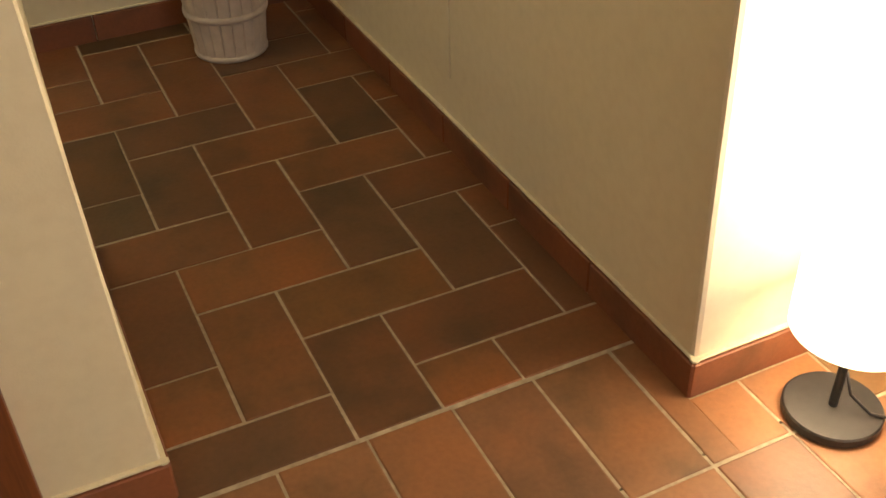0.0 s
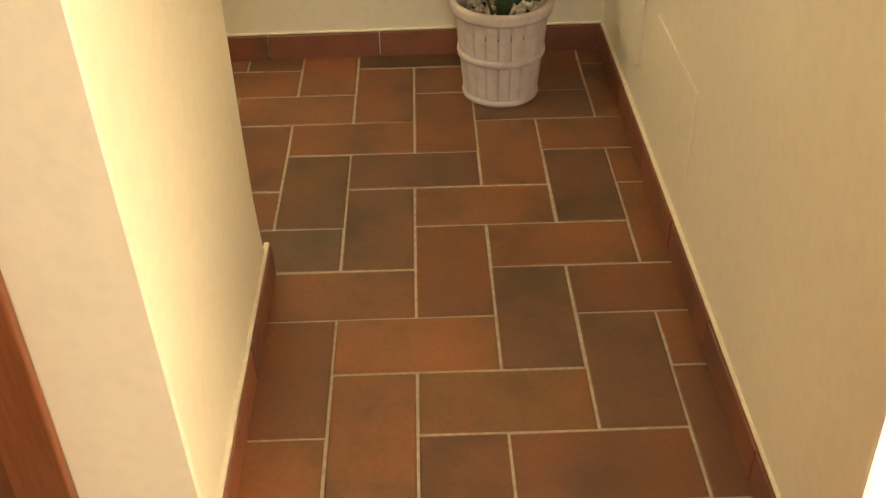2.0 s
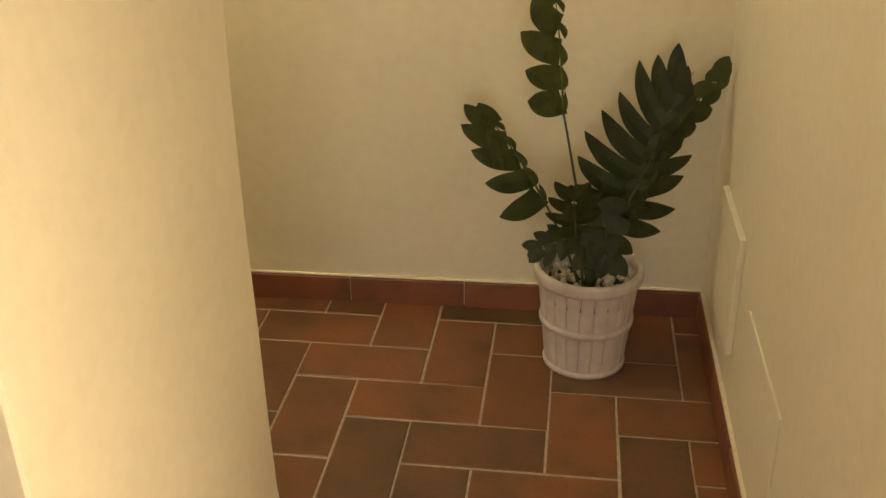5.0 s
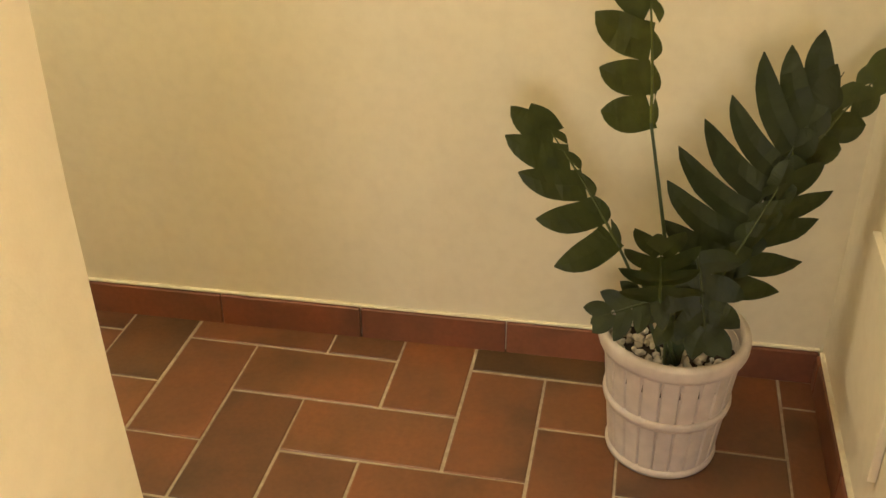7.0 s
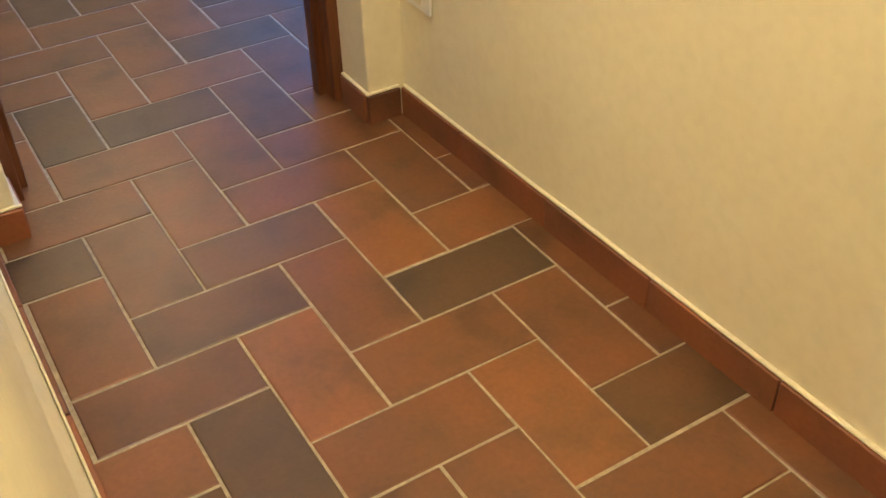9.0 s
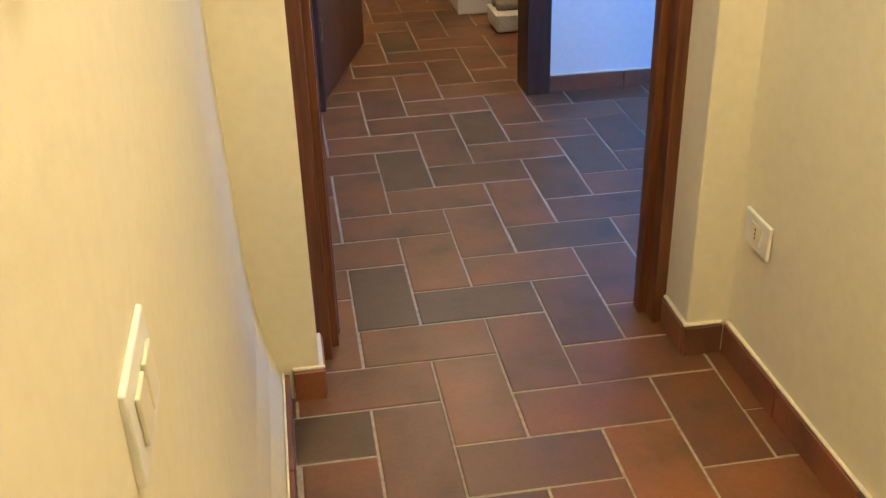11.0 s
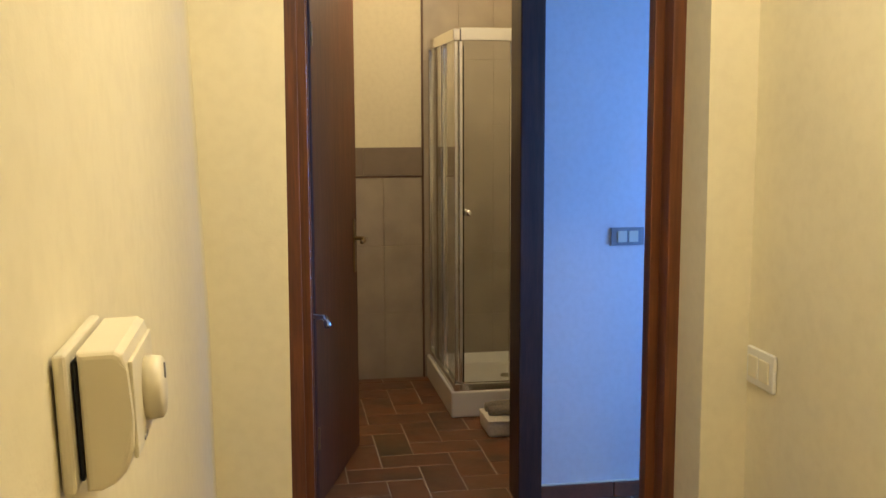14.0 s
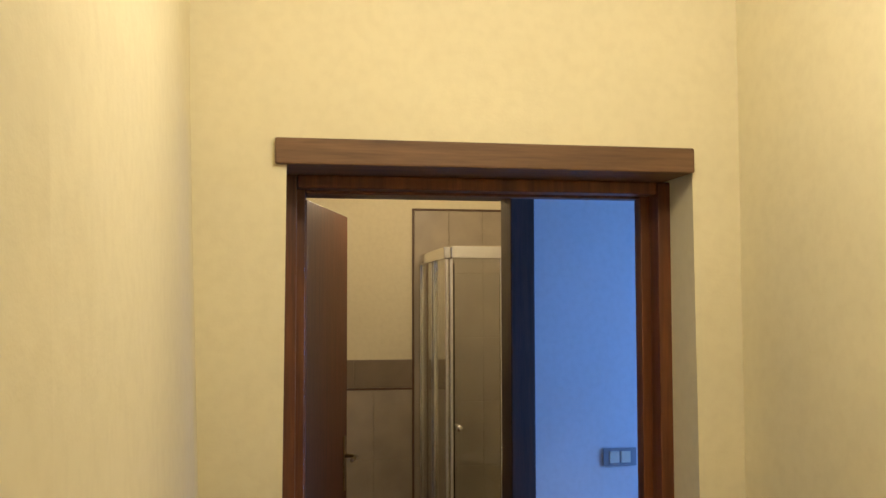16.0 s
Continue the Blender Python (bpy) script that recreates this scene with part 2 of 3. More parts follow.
def wavy_wall(lo, hi, step=0.12, amp=0.0025, seed=0.0):
    """A wall slab with slightly uneven hand-plastered faces and softened upright edges."""
    bm = box(lo, hi)
    for axis in range(3):
        n = int((hi[axis] - lo[axis]) / step)
        for k in range(1, n):
            at = lo[axis] + (hi[axis] - lo[axis]) * k / n
            co, no = [0, 0, 0], [0, 0, 0]
            co[axis], no[axis] = at, 1
            bmesh.ops.bisect_plane(bm, geom=bm.verts[:] + bm.edges[:] + bm.faces[:], plane_co=co, plane_no=no)
    for v in bm.verts:
        q = v.co * 2.3 + Vector((seed, seed * 1.7, 0))
        for axis in (0, 1):
            if abs(v.co[axis] - lo[axis]) < 1e-4 or abs(v.co[axis] - hi[axis]) < 1e-4:
                v.co[axis] += amp * noise.noise(q + Vector((0, 0, 7 * axis)))
    edges = [e for e in bm.edges if abs((e.verts[0].co - e.verts[1].co).normalized().z) > 0.9 and len(e.link_faces) == 2 and e.calc_face_angle(0) > 1.2]
    bmesh.ops.bevel(bm, geom=edges, offset=0.006, segments=2, profile=0.5, affect="EDGES")
    return bm


# ---- setting: walls, ceilings ----
H = 2.70
def back_wall():
    bm = wavy_wall((-2.06, 1.412, -0.03), (0.90, 1.56, H), seed=1)
    for v in bm.verts:
        v.co.y += 0.020 * v.co.x
    return bm


structure("wall_back", back_wall(), CREAM, "cream plastered corridor wall above terracotta skirting")
def prism(footprint, levels, shift=None):
    """An upright wall on a footprint, lofted over the levels; shift(x, y, z) may lean or roughen it."""
    bm = bmesh.new()
    rings = []
    for z in levels:
        ring = []
        for x, y in footprint:
            dx, dy = shift(x, y, z) if shift else (0, 0)
            ring.append(bm.verts.new((x + dx, y + dy, z)))
        rings.append(ring)
    for a, b in zip(rings, rings[1:]):
        for k in range(len(a)):
            bm.faces.new((a[k], a[(k + 1) % len(a)], b[(k + 1) % len(a)], b[k]))
    bm.faces.new(rings[0])
    bm.faces.new(rings[-1])
    return bm


LEVELS = [-0.03, 0.05, 0.15, 0.25, 0.4, 0.6, 0.8, 1.0, 1.2, 1.5, 1.8, 2.1, 2.4, H]


def right_lean(x, y, z):
    near = max(0.0, min(1.0, (0.5 - y) / 1.1)) if x < 1.2 else 0.0
    return -0.036 * min(max(z, 0), 1.2) * near + 0.002 * noise.noise(Vector((x, y * 3, z * 3))), 0.002 * noise.noise(Vector((x * 3, y, z * 3 + 5)))


right_foot = [(0.742, 1.43 - 0.13 * k) for k in range(16)] + [(0.742, -0.612), (0.744, -0.619), (0.752, -0.622), (0.9, -0.622), (1.5, -0.622), (2.6, -0.622), (2.6, -0.47), (0.9, -0.47), (0.9, 1.43)]
structure("wall_right", prism(right_foot, LEVELS, right_lean), PALE, "pale plastered corridor wall with two cover plates")
FLARE = [(-0.03, 0.318), (0.06, 0.312), (0.16, 0.275), (0.28, 0.258), (0.45, 0.250), (0.8, 0.241), (1.2, 0.237), (1.6, 0.224), (2.0, 0.210), (H, 0.195)]


def inner_lean(x, y, z):
    """Leans the corridor face back with height and the end face slightly too."""
    dx = dy = 0.0
    if y > 0.25:
        dy = float(np.interp(z, [p[0] for p in FLARE], [p[1] for p in FLARE])) - 0.318 + 0.003 * noise.noise(Vector((x * 2.1, 0, z * 2.1)))
        dy -= float(np.interp(z, [0.15, 0.6, 1.0, 1.6], [0.0, 0.014, 0.030, 0.028])) * float(np.interp(x, [-0.45, -0.16], [0.0, 1.0]))
    if x > -0.2:
        dx = min(max(z, 0), 1.3) / 1.3 * (0.010 - 0.042 * min(1.0, (0.318 - y) / 0.74)) + 0.002 * noise.noise(Vector((1, y * 3, z * 3)))
    if y < -0.4:
        dy = 0.002 * noise.noise(Vector((x * 4, 2, z * 3)))
    return dx, dy


inner_foot = [(-2.05 + k * 0.12, 0.318) for k in range(16)] + [(-0.158, 0.318), (-0.154, 0.314)] + [(-0.154, 0.1 - 0.1 * k) for k in range(6)]
inner_foot += [(-0.154, -0.426), (-0.158, -0.430), (-0.25, -0.43), (-0.34, -0.43), (-0.42, -0.43), (-0.42, -0.28), (-0.42, 0.02), (-2.05, 0.02)]
structure("wall_inner", prism(inner_foot, LEVELS, inner_lean), CREAM, "cream plastered corridor wall flaring towards the floor")


def trowel_marks():
    bms = []
    for k in range(8):
        top, low = 1.205 - 0.02 * abs(k - 4), 0.955 - 0.012 * k
        x = -0.300 + 0.0095 * k
        bms.append(tube([(x + 0.012 * math.sin(1.6 * q / 8 + 0.4) + 0.001 * math.sin(q * 2 + k), -0.4302, top + (low - top) * q / 8) for q in range(9)], [0.0002, 0.0005, 0.0007, 0.0007, 0.0006, 0.0006, 0.0005, 0.0004, 0.0002], 6))
    return merge(*bms)


structure("trim_trowel_marks", trowel_marks(), CREAM, "raised arched trowel marks in the plaster", "plaster")
structure("wall_front", wavy_wall((-1.80, -0.43, -0.03), (-1.26, -0.28, H), seed=5), PALE, "pale plastered living room wall")
structure("wall_front_head", wavy_wall((-1.26, -0.43, 2.12), (-0.42, -0.28, H), seed=6), PALE, "pale plastered wall over the wooden door")

# door wall between corridor and anteroom
def door_wall():
    outline = [(0.10, -0.03), (0.390, -0.03), (0.390, 2.032), (1.272, 2.032), (1.272, -0.03), (1.43, -0.03), (1.43, H), (0.10, H)]
    bm = bmesh.new()
    front = [bm.verts.new((-1.89, y, z)) for y, z in outline]
    back = [bm.verts.new((-2.06, y, z)) for y, z in outline]
    bm.faces.new(front)
    bm.faces.new(back)
    for k in range(len(outline)):
        n = (k + 1) % len(outline)
        bm.faces.new((front[k], front[n], back[n], back[k]))
    edges = [e for e in bm.edges if all(v.co.x > -1.9 and v.co.y in (front[1].co.y, front[4].co.y) for v in e.verts) and abs(e.verts[0].co.y - e.verts[1].co.y) < 0.01]
    bmesh.ops.bevel(bm, geom=edges, offset=0.008, segments=3, profile=0.5, affect="EDGES")
    return bm


structure("wall_door", door_wall(), CREAM, "cream plastered wall with the doorway under a wooden lintel")
structure("wall_door_back", wavy_wall((-2.20, -0.60, -0.03), (-2.13, 0.376, H), seed=10), WHITE_WALL, "white anteroom wall beside the doorway")
structure("wall_door_back_far", wavy_wall((-2.20, 1.29, -0.03), (-2.13, 3.0, H), seed=11), WHITE_WALL, "white anteroom wall beside the doorway")
structure("wall_door_back_head", wavy_wall((-2.20, 0.376, 2.03), (-2.13, 1.29, H), seed=12), WHITE_WALL, "white anteroom wall over the doorway")

# anteroom
structure("wall_anteroom", wavy_wall((-3.92, 1.425, -0.03), (-3.79, 3.0, H), seed=13), WHITE_WALL, "white plastered wall lit blue by daylight")
structure("wall_anteroom_near", wavy_wall((-3.92, -0.60, -0.03), (-3.79, 0.44, H), seed=14), WHITE_WALL, "white plastered anteroom wall")
structure("wall_anteroom_head", wavy_wall((-3.92, 0.44, 2.22), (-3.79, 1.425, H), seed=15), WHITE_WALL, "white plastered wall over the bathroom door")
structure("wall_anteroom_end", wavy_wall((-3.92, -0.75, -0.03), (-2.13, -0.60, H), seed=16), WHITE_WALL, "white plastered end wall")
structure("wall_window_low", wavy_wall((-3.92, 3.0, -0.03), (-2.13, 3.15, 0.65), seed=17), WHITE_WALL, "white wall below the window")
structure("wall_window_high", wavy_wall((-3.92, 3.0, 2.05), (-2.13, 3.15, H), seed=18), WHITE_WALL, "white wall above the window")
structure("wall_window_left", wavy_wall((-3.92, 3.0, 0.65), (-3.55, 3.15, 2.05), seed=19), WHITE_WALL, "white wall beside the window")
structure("wall_window_right", wavy_wall((-2.35, 3.0, 0.65), (-2.13, 3.15, 2.05), seed=20), WHITE_WALL, "white wall beside the window")

# bathroom
structure("wall_bath_back", wavy_wall((-6.02, -0.3, -0.03), (-5.872, 2.10, H), seed=21), CREAM, "cream painted bathroom wall above tiling")
structure("wall_bath_right", wavy_wall((-5.872, 2.10, -0.03), (-3.92, 2.24, H), seed=22), CREAM, "cream painted bathroom side wall")
structure("wall_bath_left", wavy_wall((-5.872, -0.3, -0.03), (-3.92, -0.15, H), seed=23), CREAM, "cream painted bathroom side wall")

# living room shell behind the walker
structure("wall_room_left", wavy_wall((-1.95, -4.2, -0.03), (-1.80, -0.28, H), step=0.5, seed=24), PALE, "pale plastered living room wall")
structure("wall_room_right", wavy_wall((2.60, -4.2, -0.03), (2.75, -0.47, H), step=0.5, seed=25), PALE, "pale plastered living room wall")
structure("wall_room_back_low", wavy_wall((-1.95, -4.35, -0.03), (2.75, -4.2, 0.85), step=0.5, seed=26), PALE, "pale plastered wall below a window")
structure("wall_room_back_high", wavy_wall((-1.95, -4.35, 2.15), (2.75, -4.2, H), step=0.5, seed=27), PALE, "pale plastered wall above a window")
structure("wall_room_back_left", wavy_wall((-1.95, -4.35, 0.85), (-0.05, -4.2, 2.15), step=0.5, seed=28), PALE, "pale plastered wall beside a window")
structure("wall_room_back_right", wavy_wall((1.25, -4.35, 0.85), (2.75, -4.2, 2.15), step=0.5, seed=29), PALE, "pale plastered wall beside a window")
structure("ceiling", merge(box((-1.95, -4.35, H), (2.75, 1.56, H + 0.12))), CEILING, "pale painted ceiling of living room and corridor", "ceiling")
structure("ceiling_corridor", box((-2.20, 0.0, H), (-1.95, 1.56, H + 0.12)), CEILING, "pale painted corridor ceiling", "ceiling")
structure("ceiling_anteroom", box((-3.92, -0.75, H), (-2.20, 3.15, H + 0.12)), CEILING, "pale painted anteroom ceiling", "ceiling")
structure("ceiling_bath", box((-6.02, -0.3, H), (-3.92, 2.24, H + 0.12)), CEILING, "pale painted bathroom ceiling", "ceiling")


# ---- doors, frames and lintel ----
def lintel():
    bm = box((-2.125, 0.374, 1.979), (-1.874, 1.264, 2.032), 0.004, 2)
    for v in bm.verts:
        v.co.z += 0.003 * noise.noise(v.co * 4)
    return tagged(link("lintel", bm, LINTEL_WOOD), "worn walnut-brown wooden beam over the doorway", "lintel")


lintel()


def door_frame(name, x0, x1, y0, y1, top, wide, mat, label):
    """A frame of two posts and a head, each with a rebate step."""
    frame_ob = empty(name, ((x0 + x1) / 2, (y0 + y1) / 2, 0))
    back = x0 + (x1 - x0) * 0.45
    for a, s in ((y0, 1), (y1, -1)):
        bm = box((back, min(a, a + s * wide * 0.7), 0.002), (x1, max(a, a + s * wide * 0.7), top), 0.004, 2)
        bm = merge(bm, box((x0, min(a, a + s * wide), 0.002), (back - 0.003, max(a, a + s * wide), top), 0.003, 2))
        p = part("jamb", bm, mat, frame_ob)
        p.matrix_parent_inverse = frame_ob.matrix_basis.inverted()
    bm = box((back, y0 + wide * 0.72, top - wide * 0.42), (x1, y1 - wide * 0.72, top), 0.004, 2)
    bm = merge(bm, box((x0, y0 + wide * 1.02, top - wide * 0.5), (back - 0.003, y1 - wide * 1.02, top), 0.003, 2))
    p = part("head", bm, mat, frame_ob)
    p.matrix_parent_inverse = frame_ob.matrix_basis.inverted()
    return tagged(frame_ob, label, "door frame")


door_frame("door_frame", -2.128, -2.032, 0.376, 1.290, 1.978, 0.068, FRAME_WOOD, "reddish-brown varnished wooden frame in the corridor doorway")


def lever(parent, x, y, z, side, reach, plate=False):
    """A lever handle on a leaf face whose outward direction is +-y; reach is the way the lever points along x."""
    if plate:
        bm = box((x - 0.018, min(y, y + side * 0.006), z - 0.16), (x + 0.018, max(y, y + side * 0.006), z + 0.09), 0.002)
        part("back_plate", bm, BRASS, parent, "aged brass plate")
    pts = [(x, y, z), (x, y + side * 0.045, z), (x + reach * 0.02, y + side * 0.060, z), (x + reach * 0.06, y + side * 0.061, z - 0.002), (x + reach * 0.11, y + side * 0.061, z - 0.004)]
    part("handle", tube(pts, [0.010, 0.008, 0.009, 0.009, 0.010], 10), CHROME if not plate else BRASS, parent, "lever handle", True)


def front_door():
    ob = link("door_1", box((-2.905, 0.410, 0.008), (-2.135, 0.450, 1.935), 0.003, 2), DOOR_WOOD)
    lever(ob, -2.835, 0.450, 1.00, 1, 1)
    part("keyhole_cover", lathe([(0, 0.008), (0.012, 0.006), (0.014, 0.0)], 16), CHROME, ob).matrix_basis = pose(-2.835, 0.450, 1.09, -90)
    part("edge_strip", box((-2.134, 0.414, 0.02), (-2.131, 0.446, 1.92), 0.0005), CHROME, ob, "bright metal edge strip")
    return tagged(ob, "dark brown wooden door standing open into the anteroom", "door")


front_door()


def bath_frame():
    ob = empty("door_frame", (-3.82, 0.93, 0))
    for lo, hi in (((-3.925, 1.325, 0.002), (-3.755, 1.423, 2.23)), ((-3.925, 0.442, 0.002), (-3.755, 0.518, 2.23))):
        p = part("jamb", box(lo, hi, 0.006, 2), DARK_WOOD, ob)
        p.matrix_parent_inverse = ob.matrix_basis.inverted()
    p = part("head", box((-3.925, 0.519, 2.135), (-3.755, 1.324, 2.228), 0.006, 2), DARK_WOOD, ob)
    p.matrix_parent_inverse = ob.matrix_basis.inverted()
    return tagged(ob, "dark brown wooden frame of the bathroom doorway", "door frame")


bath_frame()


def bath_door():
    length = 0.785
    ob = link("door_2", box((-length, -0.038, 0.010), (0, 0, 2.125), 0.003, 2), DOOR_WOOD)
    ob.matrix_basis = pose(-3.872, 0.524, 0, 0, 0, -16.8)
    lever(ob, -length + 0.06, 0.0, 1.02, 1, 1, True)
    for z in (0.25, 1.85):
        part("hinge", tube([(0.006, 0.004, z), (0.006, 0.004, z + 0.09)], 0.007, 10), BRASS, ob, "brass hinge")
    return tagged(ob, "dark brown wooden bathroom door standing ajar", "door")


bath_door()


def room_door():
    ob = empty("door_3", (-0.84, -0.43, 0))
    def add(name, bm, mat, label=""):
        p = part(name, bm, mat, ob, label)
        p.matrix_parent_inverse = ob.matrix_basis.inverted()
        return p
    add("casing", box((-0.418, -0.452, 0.002), (-0.336, -0.4305, 2.20), 0.004, 2), PANEL_WOOD)
    add("casing", box((-1.344, -0.452, 0.002), (-1.262, -0.4305, 2.20), 0.004, 2), PANEL_WOOD)
    add("casing", box((-1.260, -0.452, 2.122), (-0.420, -0.4305, 2.20), 0.004, 2), PANEL_WOOD)
    leaf = add("leaf", box((-1.255, -0.42, 0.008), (-0.425, -0.38, 2.115), 0.003, 2), PANEL_WOOD)
    return tagged(ob, "orange-brown varnished wooden door with a flat casing", "door")


room_door()


# ---- skirting ----
def skirting(name, a, b, inward, top=0.082, length=0.335, bead_out=0.007, label="terracotta skirting tiles with pale grout line on top"):
    """Skirting tiles from a to b along a wall; inward is the unit way into the room. The pale bead lies on top."""
    a, b, n = Vector((*a, 0)), Vector((*b, 0)), Vector((*inward, 0))
    d = (b - a).normalized()
    across = Vector((-d.y, d.x, 0))
    n = across if across.dot(n) > 0 else -across
    total, at = (b - a).length, 0.0
    turn = Matrix((( d.x, n.x, 0, 0), (d.y, n.y, 0, 0), (0, 0, 1, 0), (0, 0, 0, 1)))
    bead = box((0, -0.004, top + 0.0005), (total, bead_out, top + 0.006), 0.0015)
    ob = tagged(link(name, bead, SEALANT), label, "skirting", kind="structure")
    ob.matrix_basis = Matrix.Translation(a) @ turn
    while at < total - 0.004:
        end = min(at + length, total)
        p = part("skirting_tile", box((at + 0.0015, 0.0, 0.001), (end - 0.0015, 0.0105 + 0.0015 * random.random(), top - 0.002 * random.random()), 0.0022), SKIRTING, ob)
        at = end
    return ob


skirting("baseboard_back", (0.735, 1.4247), (-1.882, 1.3724), (0, -1))
skirting("baseboard_right", (0.740, -0.634), (0.740, 1.412), (-1, 0))
skirting("baseboard_lamp_side", (0.730, -0.624), (2.59, -0.624), (0, -1))
skirting("baseboard_pillar", (-0.154, 0.330), (-0.154, -0.442), (1, 0))
skirting("baseboard_front", (-0.335, -0.432), (-0.144, -0.432), (0, -1))
skirting("baseboard_inner", (-1.88, 0.308), (-0.17, 0.308), (0, 1), bead_out=0.001)
skirting("baseboard_pier_near", (-1.888, 0.328), (-1.888, 0.402), (1, 0))
skirting("baseboard_pier_far", (-1.888, 1.262), (-1.888, 1.360), (1, 0))
skirting("baseboard_reveal_far", (-1.890, 1.270), (-2.028, 1.270), (0, -1))
skirting("baseboard_reveal_near", (-2.028, 0.392), (-1.890, 0.392), (0, 1))
skirting("baseboard_anteroom", (-3.788, 1.426), (-3.788, 2.995), (1, 0), 0.066, 0.312)


# ---- wall fittings ----
def wall_switch(m, label, rocker=True, w=0.118, h=0.080, mat=None):
    ob = empty("light_switch" if rocker else "wall_outlet")
    ob.matrix_basis = m
    part("plate", box((-w / 2, -0.009, -h / 2), (w / 2, 0.0, h / 2), 0.004, 3), mat or WHITE_PLASTIC, ob, smooth=False)
    if rocker:
        for dx in (-0.024, 0.024) if w > 0.1 else (0,):
            part("rocker", box((dx - 0.020, -0.0135, -0.023), (dx + 0.020, -0.0092, 0.023), 0.002, 2), PLASTIC, ob)
    else:
        part("socket", box((-0.022, -0.0115, -0.023), (0.022, -0.0092, 0.023), 0.0015, 2), PLASTIC, ob)
        for dz in (-0.010, 0, 0.010):
            part("hole", lathe([(0, 0.0005), (0.0028, 0.0005), (0.0028, 0)], 10), RUBBER, ob).matrix_basis = pose(0, -0.0115, dz, 90)
    return tagged(ob, label, "switch" if rocker else "outlet")


wall_switch(pose(-1.82, 1.3745, 1.056), "white light switch plate on the cream corridor wall")
wall_switch(pose(-1.79, 1.3745, 0.372), "white wall outlet low on the cream corridor wall", False)
wall_switch(pose(-0.640, 0.2375, 0.938, -1.8, 0, 180), "ivory switch plate with rockers on the inner wall", w=0.135, h=0.088)
wall_switch(pose(-3.789, 1.778, 1.096, 0, 0, 90), "dull grey double switch plate on the blue-lit wall", w=0.140, h=0.072, mat=GREY_PLASTIC)


def thermostat():
    ob = empty("thermostat")
    ob.matrix_basis = pose(-0.575, 0.2325, 1.400, -1.8, 0, 180)
    part("back_plate", box((-0.068, -0.0085, -0.045), (0.064, 0.0, 0.045), 0.004, 3), PLASTIC, ob)
    # thin black slab: shade of the gap behind the housing, put in as colour
    part("gasket", box((-0.056, -0.0120, -0.040), (0.056, -0.0090, 0.038), 0.001), RUBBER, ob, "black slab standing in for the shaded gap behind the housing")
    outline = [(-0.0125, 0.043), (-0.036, 0.043), (-0.0405, 0.040), (-0.0425, 0.030), (-0.0440, 0.000), (-0.0430, -0.022), (-0.038, -0.036), (-0.030, -0.044), (-0.022, -0.0475), (-0.0125, -0.0475)]
    bm = bmesh.new()
    near = [bm.verts.new((-0.058, y, z)) for y, z in outline]
    far = [bm.verts.new((0.060, y, z)) for y, z in outline]
    bm.faces.new(near)
    bm.faces.new(far)
    for k in range(len(outline)):
        n = (k + 1) % len(outline)
        bm.faces.new((near[k], near[n], far[n], far[k]))
    rims = [e for e in bm.edges if abs(e.verts[0].co.x - e.verts[1].co.x) < 1e-6]
    bmesh.ops.bevel(bm, geom=rims, offset=0.0045, segments=3, profile=0.5, affect="EDGES")
    part("housing", bm, PLASTIC, ob)
    part("cover_seam", box((-0.050, -0.0452, -0.030), (0.052, -0.0420, 0.034), 0.0015, 2), PLASTIC, ob, "raised ivory front cover")
    part("dial", lathe([(0, 0.013), (0.019, 0.0125), (0.0215, 0.0105), (0.0225, 0.0), (0, 0.0)], 40), PLASTIC, ob, "round ivory dial", True).matrix_basis = pose(0.006, -0.0450, 0.002, 90)
    part("pointer", box((0.0052, -0.0590, 0.008), (0.0068, -0.0578, 0.019), 0.0003), GREY_PLASTIC, ob, "thin grey pointer line")
    for dx in (-0.022, -0.012):
        part("indicator", box((dx, -0.0462, -0.027), (dx + 0.006, -0.0450, -0.024), 0.0004), GREY_PLASTIC, ob, "small grey mark")
    return tagged(ob, "ivory plastic wall thermostat with a round dial", "thermostat")


thermostat()


def cover_plate(y0, y1, z0, z1, deep, label):
    ob = link("cover_plate", box((0.742 - deep, y0, z0), (0.7415, y1, z1), 0.0025, 2), PALE)
    return tagged(ob, label, "cover plate")


cover_plate(0.885, 1.205, 0.205, 0.497, 0.016, "painted square cover plate set on the corridor wall")
cover_plate(0.345, 0.735, 0.19, 0.407, 0.006, "painted rectangular cover plate nearly flush with the wall")


def ceiling_lamp(name, x, y):
    ob = empty(name, (x, y, H))
    p = part("rose", lathe([(0, 0), (0.06, 0), (0.055, -0.025), (0.012, -0.03), (0.012, -0.09), (0.02, -0.10), (0, -0.10)], 28), WHITE_PLASTIC, ob, smooth=True)
    return tagged(ob, "small white ceiling lamp holder", "ceiling lamp")


ceiling_lamp("ceiling_lamp", -0.85, 0.80)


